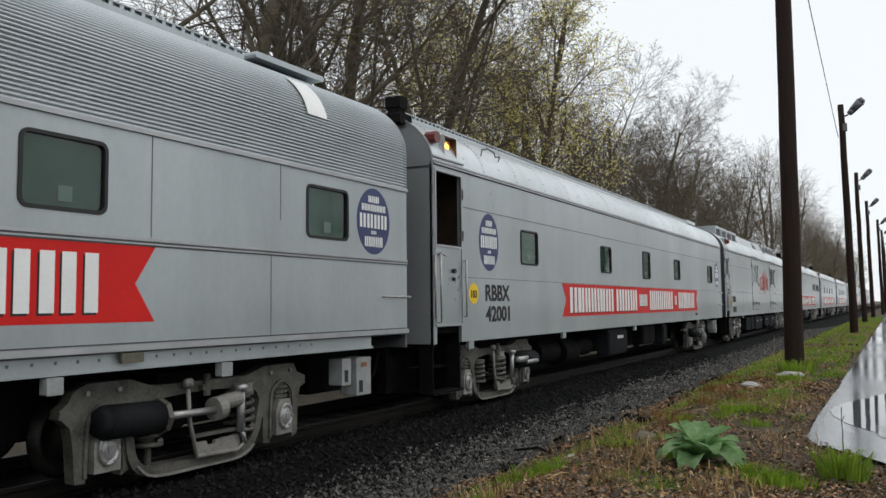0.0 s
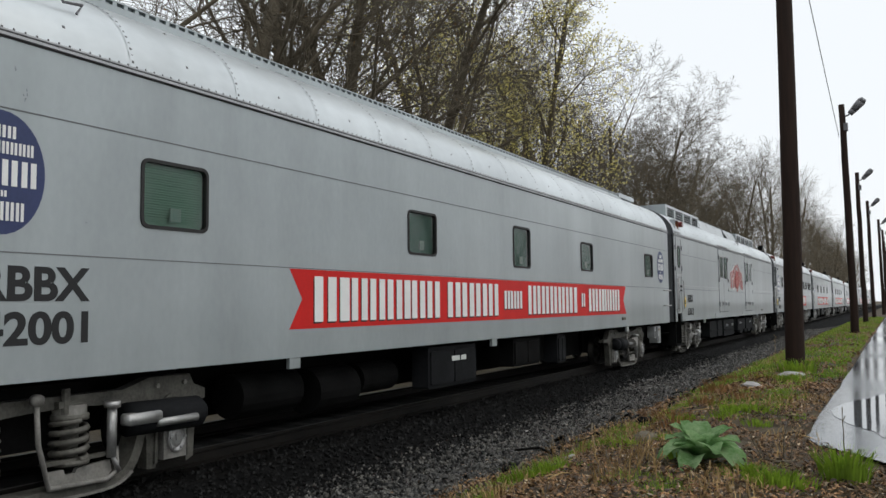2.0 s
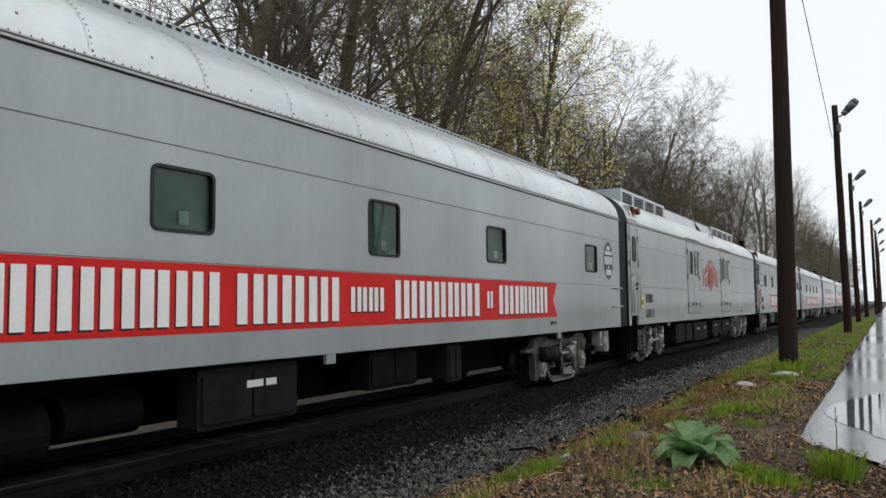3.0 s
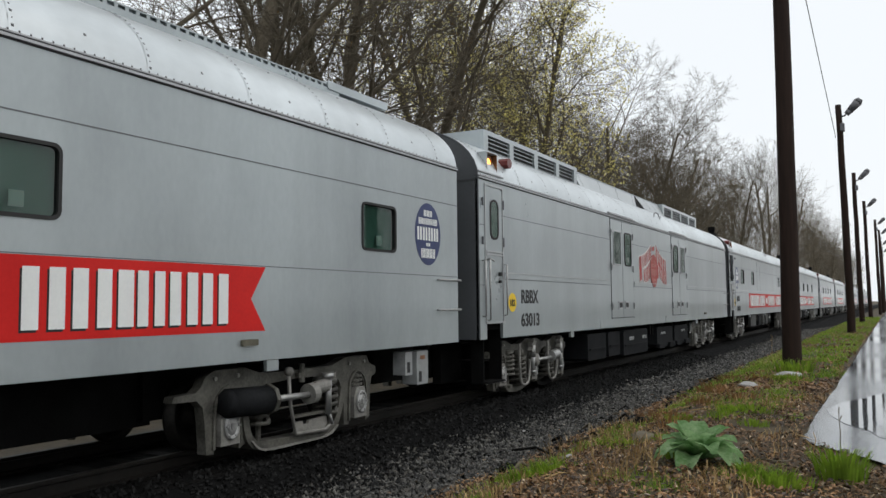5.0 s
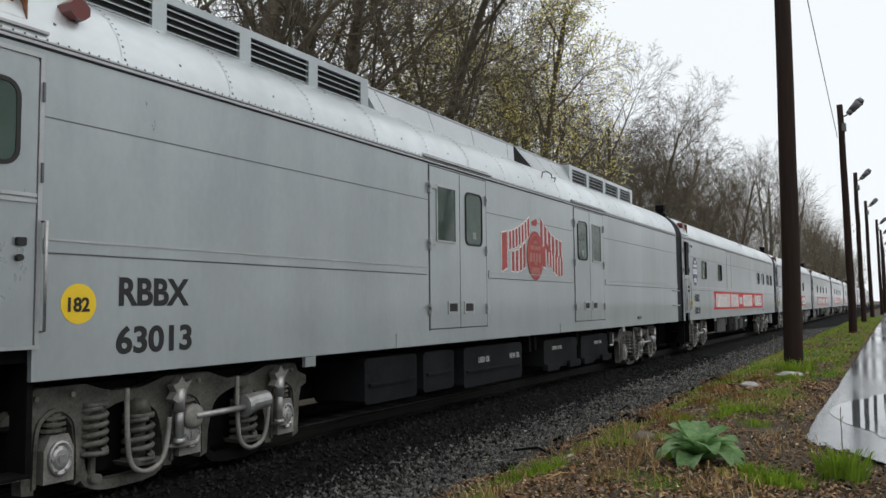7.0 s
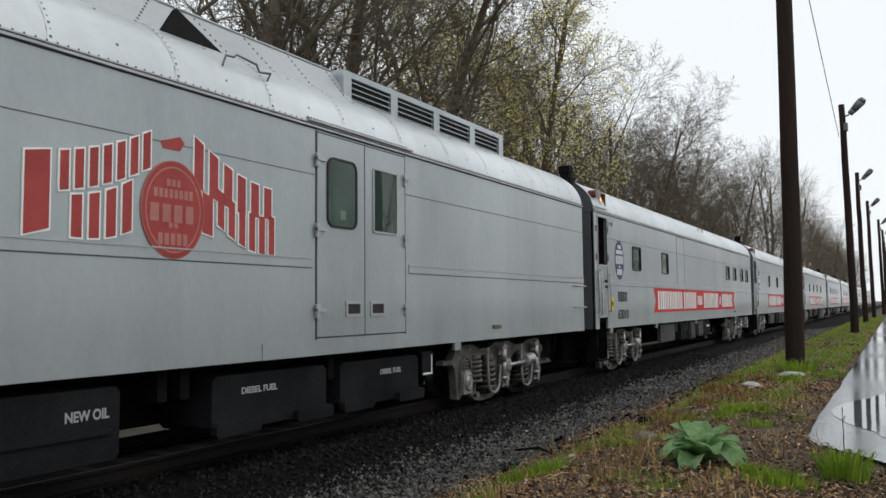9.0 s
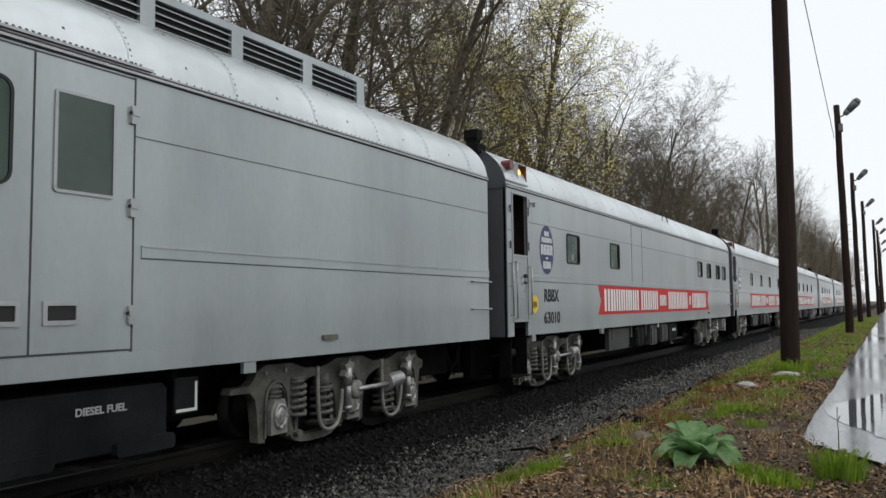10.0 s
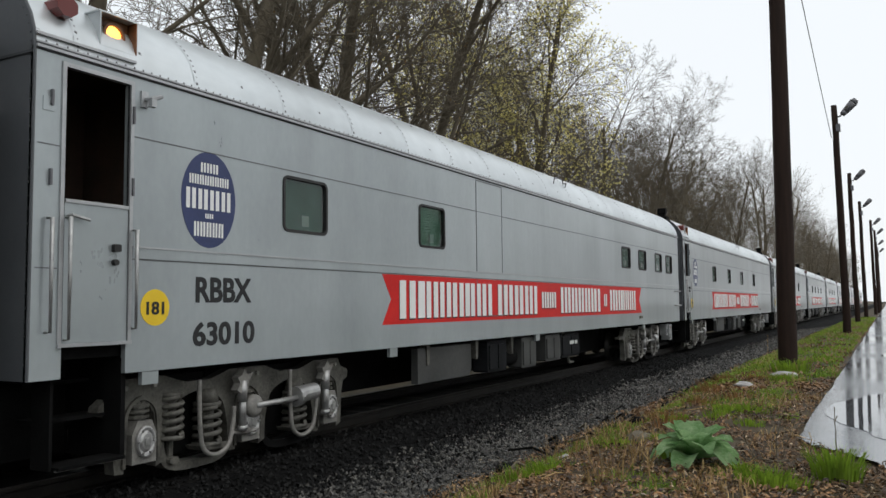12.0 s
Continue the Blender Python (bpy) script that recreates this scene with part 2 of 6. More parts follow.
# ---- mesh building ----
class Mesh:
    def __init__(self):
        self.v, self.f = [], []

    def add(self, verts, faces):
        k = len(self.v)
        self.v.extend(verts)
        self.f.extend([tuple(i + k for i in q) for q in faces])
        return self

    def box(self, x0, x1, y0, y1, z0, z1, c=0.0):
        """A box; c cuts its four long corners seen along x."""
        if c:
            return self.prism_x([(y0 + c, z0), (y1 - c, z0), (y1, z0 + c), (y1, z1 - c), (y1 - c, z1), (y0 + c, z1), (y0, z1 - c), (y0, z0 + c)], x0, x1)
        v = [(x, y, z) for x in (x0, x1) for y in (y0, y1) for z in (z0, z1)]
        return self.add(v, [(0, 1, 3, 2), (4, 6, 7, 5), (0, 4, 5, 1), (2, 3, 7, 6), (0, 2, 6, 4), (1, 5, 7, 3)])

    def prism_x(self, pts, x0, x1):
        """An outline in (y, z), anticlockwise, made solid from x0 to x1."""
        n = len(pts)
        v = [(x0, y, z) for y, z in pts] + [(x1, y, z) for y, z in pts]
        return self.add(v, [tuple(range(n - 1, -1, -1)), tuple(range(n, 2 * n))] + [(i, (i + 1) % n, (i + 1) % n + n, i + n) for i in range(n)])

    def tube(self, a, b, r0, r1=None, n=8, cap=True):
        r1 = r0 if r1 is None else r1
        a, b = Vector(a), Vector(b)
        q = (b - a).to_track_quat("Z", "Y")
        v = []
        for p, r in ((a, r0), (b, r1)):
            v += [tuple(p + q @ Vector((r * math.cos(t * math.tau / n), r * math.sin(t * math.tau / n), 0))) for t in range(n)]
        f = [(i, (i + 1) % n, (i + 1) % n + n, i + n) for i in range(n)]
        return self.add(v, f + ([tuple(range(n - 1, -1, -1)), tuple(range(n, 2 * n))] if cap else []))

    def pipe(self, pts, r, n=6):
        """One round bar bent through points."""
        pts = [Vector(p) for p in pts]
        k = len(pts)
        v, u = [], None
        for i, p in enumerate(pts):
            d = (pts[min(i + 1, k - 1)] - pts[max(i - 1, 0)]).normalized()
            if u is None:
                u = d.orthogonal().normalized()
            u = (u - d * u.dot(d)).normalized()
            w = d.cross(u)
            grow = 1.0
            if 0 < i < k - 1:
                grow = min(1 / max((pts[i + 1] - p).normalized().dot(d), 0.5), 1.5)
            v += [tuple(p + (u * math.cos(t * math.tau / n) + w * math.sin(t * math.tau / n)) * r * grow) for t in range(n)]
        f = [(i * n + t, i * n + (t + 1) % n, (i + 1) * n + (t + 1) % n, (i + 1) * n + t) for i in range(k - 1) for t in range(n)]
        return self.add(v, f + [tuple(range(n - 1, -1, -1)), tuple(range((k - 1) * n, k * n))])

    def lathe_x(self, prof, y, z, n=24):
        """Turn (x, radius) points round an axis along x."""
        v = [(x, y + r * math.cos(t * math.tau / n), z + r * math.sin(t * math.tau / n)) for x, r in prof for t in range(n)]
        f = [(i * n + t, i * n + (t + 1) % n, (i + 1) * n + (t + 1) % n, (i + 1) * n + t) for i in range(len(prof) - 1) for t in range(n)]
        return self.add(v, f)

    def data(self, name, smooth=False):
        me = bpy.data.meshes.new(name)
        me.from_pydata(self.v, [], self.f)
        if smooth:
            me.polygons.foreach_set("use_smooth", [True] * len(me.polygons))
        me.update()
        return me


def part(name, m, material, parent=None, label="", smooth=False):
    me = m if isinstance(m, bpy.types.Mesh) else m.data(name, smooth)
    if not me.materials:
        me.materials.append(material)
    ob = new(name, me)
    ob.parent = parent
    return tagged(ob, label)


def lettering(name, words, size, x, y, z, material, parent, width=0, label=""):
    """Words on the car's side, which faces +x and reads towards +y; fitted to a width."""
    cu = bpy.data.curves.new(name, "FONT")
    cu.body, cu.size, cu.extrude, cu.offset = words, size, 0.002, 0.03 * size
    tmp = new(name, cu)
    bpy.context.view_layer.update()
    me = bpy.data.meshes.new_from_object(tmp)
    bpy.data.objects.remove(tmp)
    bpy.data.curves.remove(cu)
    w = max(v.co.x for v in me.vertices) - min(v.co.x for v in me.vertices)
    h = max(v.co.y for v in me.vertices) - min(v.co.y for v in me.vertices)
    x0 = min(v.co.x for v in me.vertices)
    k, kz = (width / w if width else 1), size / h
    for v in me.vertices:
        v.co = Vector((x + v.co.z, y + (v.co.x - x0) * k, z + v.co.y * kz))
    me.materials.append(material)
    ob = new(name, me)
    ob.parent = parent
    return tagged(ob, label)


def rounded(y0, y1, z0, z1, r, n=5):
    pts = []
    for cy, cz, a in ((y1 - r, z0 + r, -90), (y1 - r, z1 - r, 0), (y0 + r, z1 - r, 90), (y0 + r, z0 + r, 180)):
        pts += [(cy + r * math.cos(radians(a + 90 * i / n)), cz + r * math.sin(radians(a + 90 * i / n))) for i in range(n + 1)]
    return pts


def ring(m, outer, inner, x0, x1):
    """A rounded rim between two outlines of equal count, standing from x0 to x1."""
    n = len(outer)
    v = [(x, y, z) for x in (x0, x1) for pts in (outer, inner) for y, z in pts]
    f = []
    for i in range(n):
        j = (i + 1) % n
        f += [(i + 2 * n, j + 2 * n, j + 3 * n, i + 3 * n), (i, j, j + 2 * n, i + 2 * n), (i + n, i + 3 * n, j + 3 * n, j + n)]
    return m.add(v, f)


# ---- the train: each car's origin is at its leading end, on the track's middle line ----
SIDE, LONG, EAVE, SILL, RISE = 1.52, 24.2, 3.95, 1.06, 0.98
TRACK_X, PITCH, LEAD = -7.867, 25.0, 11.05


def roof_arc(a, n=14, grow=0.0, eave=EAVE, rise=RISE):
    """Points of the roof's curve from the eave upwards over to the other eave."""
    return [((SIDE + grow) * math.cos(radians(t)), eave + (rise + grow) * math.sin(radians(t))) for t in np.linspace(a, 180 - a, 2 * n + 1)]


def sheet(holes, z0, z1, y0=0.0, y1=LONG):
    """The near side's plate with openings cut through it."""
    ys = sorted({y0, y1, *[v for h in holes for v in h[:2]]})
    zs = sorted({z0, z1, *[min(max(v, z0), z1) for h in holes for v in h[2:]]})
    m = Mesh()

    def solid(i, j):
        if not (0 <= i < len(ys) - 1 and 0 <= j < len(zs) - 1):
            return False
        y, z = (ys[i] + ys[i + 1]) / 2, (zs[j] + zs[j + 1]) / 2
        return not any(h[0] < y < h[1] and h[2] < z < h[3] for h in holes)

    a, b = SIDE, SIDE - 0.06
    for i in range(len(ys) - 1):
        for j in range(len(zs) - 1):
            if not solid(i, j):
                continue
            p, q, r, s = ys[i], ys[i + 1], zs[j], zs[j + 1]
            m.add([(a, p, r), (a, q, r), (a, q, s), (a, p, s)], [(0, 1, 2, 3)])
            m.add([(b, p, r), (b, q, r), (b, q, s), (b, p, s)], [(3, 2, 1, 0)])
            for u, w, e in (((p, r), (p, s), solid(i - 1, j)), ((q, s), (q, r), solid(i + 1, j)), ((q, r), (p, r), solid(i, j - 1)), ((p, s), (q, s), solid(i, j + 1))):
                if not e:
                    m.add([(b, *u), (a, *u), (a, *w), (b, *w)], [(0, 1, 2, 3)])
    return m


def sheet_pane(pts, x):
    """One thin pane with an outline in (y, z)."""
    return Mesh().add([(x, y, z) for y, z in pts], [tuple(range(len(pts)))])


def hole(y0, y1, z0, z1):
    return (y0 + 0.03, y1 - 0.03, z0 + 0.03, z1 - 0.03)


def window(car, y0, y1, z0, z1, blind=None, sticker=True, r=0.09):
    rim = part("window", ring(Mesh(), rounded(y0, y1, z0, z1, r), rounded(y0 + 0.035, y1 - 0.035, z0 + 0.035, z1 - 0.035, r - 0.03), SIDE - 0.05, SIDE + 0.014), RUBBER, car)
    pane = sheet_pane(rounded(y0 + 0.03, y1 - 0.03, z0 + 0.03, z1 - 0.03, r - 0.03), SIDE - 0.014)
    part("pane", pane, PANE, rim, "tinted window pane")
    back = Mesh().prism_x(rounded(y0 + 0.02, y1 - 0.02, z0 + 0.02, z1 - 0.02, r - 0.03), SIDE - 0.09, SIDE - 0.07)
    if blind:
        back = Mesh()
        for k in range(22):
            z = z0 + 0.13 + (z1 - z0 - 0.13) * k / 22
            back.box(SIDE - 0.085, SIDE - 0.07 + 0.006 * (k % 2), y0 + 0.02, y1 - 0.02, z, z + (z1 - z0 - 0.13) / 22 - 0.003)
        back.box(SIDE - 0.095, SIDE - 0.09, y0, y1, z0, z1)
    part("blind", back, BLIND if blind else DARKIN, rim)
    if sticker:
        ys = y0 + (y1 - y0) * 0.53
        part("sticker", Mesh().box(SIDE - 0.03, SIDE - 0.026, ys - 0.07, ys + 0.07, z0 + 0.09, z0 + 0.23), STICKER, rim, "small white sticker behind the pane")


def oval(car, y0, y1, z0, z1):
    cy, cz, ry, rz = (y0 + y1) / 2, (z0 + z1) / 2, (y1 - y0) / 2, (z1 - z0) / 2
    pts = [(cy + ry * math.cos(t * math.tau / 36), cz + rz * math.sin(t * math.tau / 36)) for t in range(36)]
    ob = part("oval_emblem", Mesh().prism_x(pts, SIDE, SIDE + 0.004), BLUE, car, "dark blue oval emblem with white marks")
    marks = Mesh()
    rows = ((0.66, 0.20, 0.34, 3), (0.40, 0.20, 0.74, 8), (0.0, 0.42, 0.86, 4), (-0.34, 0.10, 0.16, 2), (-0.62, 0.30, 0.56, 5))
    for zc, hh, wide, k in rows:
        for i in range(k):
            step = 2 * wide * ry / k
            a = cy - wide * ry + i * step
            for u, w in ((0.06, 0.36), (0.54, 0.84)):
                marks.box(SIDE + 0.005, SIDE + 0.008, a + u * step, a + w * step, cz + (zc - hh / 2) * rz, cz + (zc + hh / 2) * rz)
    tagged(part("white_marking", marks, WHITE, ob), kind="stuff")


def banner(car, y0, y1, z0, z1, first=None, h=0.24):
    zm = (z0 + z1) / 2
    pts = [(y0, z0), (y1, z0), (y1 - h, zm), (y1, z1), (y0, z1), (y0 + h, zm)]
    ob = part("banner", Mesh().prism_x(pts, SIDE, SIDE + 0.004), RED, car, "red swallow-tailed banner with white block marks")
    # the words' places along the car and the widths of their marks
    words = ((6.08, 9.33, (1.3, 0.62, 1.05, 1.05, 1.1, 0.5, 1.1, 1.1), 0.78), (9.53, 11.5, (1.1, 1.1, 1.1, 1.0), 0.78), (11.71, 12.56, (1, 1, 1), 0.46),
             (12.82, 15.68, (1, 1, 1, 1, 1, 1.2), 0.78), (15.93, 16.20, (1,), 0.42), (16.43, 18.9, (1.1, 1.1, 0.5, 0.9, 1, 1), 0.74))
    for a, b, widths, hh in words:
        a, b = a + y0 - 5.63, b + y0 - 5.63
        unit = (b - a) / sum(widths)
        p = a
        for k, wide in enumerate(widths):
            step = wide * unit
            top, bot = zm + hh * (z1 - z0) / 2, zm - hh * (z1 - z0) / 2
            m, s = Mesh(), Mesh()
            for u, w in (((0.06, 0.86),) if wide < 0.7 else ((0.04, 0.36), (0.56, 0.88))):
                m.box(SIDE + 0.006, SIDE + 0.010, p + u * step, p + w * step, bot, top)
                # dark offset copy behind each mark, painted as its drop shadow
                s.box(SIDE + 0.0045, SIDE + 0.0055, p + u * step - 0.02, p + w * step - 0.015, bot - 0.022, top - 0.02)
            part("block_mark", m, WHITE, ob)
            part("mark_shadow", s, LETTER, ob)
            p += step


def disc(car, yc, zc, number, r=0.18):
    pts = [(yc + r * math.cos(t * math.tau / 28), zc + r * math.sin(t * math.tau / 28)) for t in range(28)]
    ob = part("number_disc", Mesh().prism_x(pts, SIDE, SIDE + 0.004), YELLOW, car, "round yellow sticker with a dark number")
    lettering("disc_number", number, 0.13, SIDE + 0.006, yc - 0.11, zc - 0.065, LETTER, ob, 0.22)


def grab(car, pts, r=0.014):
    part("grab_rail", Mesh().pipe(pts, r), CHROME, car, smooth=True)


def upright_grab(car, y, z0, z1):
    o, s = SIDE + 0.07, SIDE
    grab(car, [(s, y, z0), (o, y, z0), (o, y, z1), (s, y, z1)])


def level_grab(car, y0, y1, z):
    o, s = SIDE + 0.07, SIDE
    grab(car, [(s, y0, z), (o, y0, z), (o, y1, z), (s, y1, z)])


def coil(m, x, y, z0, z1, r, wire, turns):
    """A coil spring swept as one round wire."""
    n, k = turns * 14, 6
    v, f = [], []
    for i in range(n + 1):
        a = i / 14 * math.tau
        out = Vector((math.cos(a), math.sin(a), 0))
        up = Vector((0, 0, 1))
        c = Vector((x, y, z0 + (z1 - z0) * i / n)) + out * r
        v += [tuple(c + (out * math.cos(t * math.tau / k) + up * math.sin(t * math.tau / k)) * wire) for t in range(k)]
        if i:
            f += [((i - 1) * k + t, (i - 1) * k + (t + 1) % k, i * k + (t + 1) % k, i * k + t) for t in range(k)]
    m.add(v, f)


def band(pts, w, x0, x1):
    """A bar of even width w that follows points in (y, z), standing from x0 to x1."""
    m = Mesh()
    sides = []
    for i, (y, z) in enumerate(pts):
        a, b = pts[max(i - 1, 0)], pts[min(i + 1, len(pts) - 1)]
        t = Vector((b[0] - a[0], b[1] - a[1])).normalized()
        sides.append(((y - t.y * w / 2, z + t.x * w / 2), (y + t.y * w / 2, z - t.x * w / 2)))
    v = [(x, *p) for l, r in sides for p in (l, r) for x in (x0, x1)]
    f = [(0, 1, 3, 2), tuple(4 * len(pts) - 4 + k for k in (0, 2, 3, 1))]
    for i in range(len(pts) - 1):
        k = 4 * i
        f += [(k, k + 4, k + 5, k + 1), (k + 2, k + 3, k + 7, k + 6), (k + 1, k + 5, k + 7, k + 3), (k, k + 2, k + 6, k + 4)]
    return m.add(v, f)


def sweep(*knots, n=5):
    """A smooth run of points through knots in (y, z)."""
    pts, k = [], len(knots)
    for i in range(k - 1):
        p0, p1, p2, p3 = (Vector(knots[min(max(j, 0), k - 1)]) for j in (i - 1, i, i + 1, i + 2))
        for j in range(n):
            t = j / n
            pts.append(tuple(0.5 * (2 * p1 + (p2 - p0) * t + (2 * p0 - 5 * p1 + 4 * p2 - p3) * t * t + (3 * p1 - p0 - 3 * p2 + p3) * t ** 3)))
    return pts + [tuple(knots[-1])]


def wheel_data():
    wheel = Mesh()
    for s in (1, -1):
        wheel.lathe_x([(s * 0.66, 0.06), (s * 0.66, 0.15), (s * 0.70, 0.17), (s * 0.72, 0.31), (s * 0.655, 0.33), (s * 0.655, 0.41), (s * 0.68, 0.415), (s * 0.695, 0.385),
                       (s * 0.79, 0.38), (s * 0.79, 0.325), (s * 0.75, 0.31), (s * 0.74, 0.17), (s * 0.82, 0.14), (s * 0.82, 0.06)], 0, 0, 28)
    wheel.tube((-1.1, 0, 0), (1.1, 0, 0), 0.075, n=12)
    return wheel.data("wheelset", True)


def coil_part(t, y, z0, z1, r=0.125, turns=5, wire=0.031):
    c = Mesh()
    coil(c, 1.20, y, z0, z1, r, wire, turns)
    c.tube((1.20, y, z0), (1.20, y, z1), r * 0.55, n=8)
    c.tube((1.20, y, z1), (1.20, y, z1 + 0.05), r + 0.02, n=14)
    c.tube((1.20, y, z0 - 0.04), (1.20, y, z0), r + 0.03, n=14)
    part("coil_spring", c, STEEL_DIRTY, t, smooth=True)


def journal(t, y, wide=0.15):
    """An axle box with its oval bolted cover, and the short spring that sits over it in the pedestal."""
    shape = [(y - wide, 0.13), (y + wide, 0.13), (y + wide, 0.42), (y + 0.09, 0.55), (y - 0.09, 0.55), (y - wide, 0.42)]
    box = part("journal_box", Mesh().prism_x(shape, 1.10, 1.295), HANGER, t, "pale worn axle box")
    n, cap = 20, Mesh()
    rows = ((1.295, 1.0), (1.325, 1.0), (1.332, 0.9), (1.325, 0.78), (1.318, 0.70), (1.335, 0.5), (1.34, 0.0))
    cap.v = [(x, y + 0.118 * k * math.cos(a * math.tau / n), 0.345 + 0.155 * k * math.sin(a * math.tau / n)) for x, k in rows for a in range(n)]
    cap.f = [(i * n + a, i * n + (a + 1) % n, (i + 1) * n + (a + 1) % n, (i + 1) * n + a) for i in range(len(rows) - 1) for a in range(n)]
    for a in range(6):
        by, bz = y + 0.095 * math.cos(a * math.tau / 6), 0.345 + 0.125 * math.sin(a * math.tau / 6)
        cap.tube((1.32, by, bz), (1.348, by, bz), 0.014, n=6)
    cap.box(1.335, 1.352, y - 0.035, y + 0.035, 0.31, 0.38, 0.008)
    part("bearing_cover", cap, CHROME, box, "oval bolted bearing cover")
    pad = Mesh()
    for k in range(3):
        pad.tube((1.17, y, 0.57 + 0.055 * k), (1.17, y, 0.60 + 0.055 * k), 0.125, n=14)
    pad.tube((1.17, y, 0.55), (1.17, y, 0.73), 0.085, n=12)
    part("axle_spring", pad, STEEL_DIRTY, t)


def pedestal(c, h=0.74):
    """The lower edge round one axle: a horn, an arch and a horn, from left to right."""
    return [(c - 0.31, 0.06), (c - 0.20, 0.05), (c - 0.185, 0.46), (c - 0.165, 0.60), (c - 0.10, h - 0.04), (c, h), (c + 0.10, h - 0.04), (c + 0.165, 0.60), (c + 0.185, 0.46), (c + 0.20, 0.06), (c + 0.30, 0.10)]


def star_damper(t, y, z0=0.30, z1=0.90):
    """An upright damper with a toothed bracket at its head."""
    d = Mesh().tube((1.37, y, z0), (1.37, y, z1 - 0.18), 0.042, n=12).tube((1.37, y, z1 - 0.30), (1.37, y, z1 - 0.06), 0.052, n=12)
    d.tube((1.37, y, z0 - 0.02), (1.37, y, z0 + 0.03), 0.06, n=10)
    part("damper", d, CHROME, t, "pale steel upright damper", True)
    b = Mesh().prism_x([(y - 0.06, z1 - 0.20), (y + 0.05, z1 - 0.20), (y + 0.07, z1 - 0.08), (y + 0.14, z1 + 0.02), (y + 0.05, z1), (y, z1 + 0.07), (y - 0.05, z1), (y - 0.11, z1 - 0.02), (y - 0.07, z1 - 0.09), (y - 0.12, z1 - 0.16)], 1.30, 1.40)
    part("damper_bracket", b, HANGER, t)
    part("damper_foot", Mesh().box(1.28, 1.40, y - 0.03, y + 0.13, z0 - 0.045, z0 - 0.01, 0.01), HANGER, t)


def bolts(t, places, x):
    for y, z in places:
        part("frame_bolt", Mesh().tube((x, y, z), (x + 0.025, y, z), 0.026, n=6), HANGER, t)


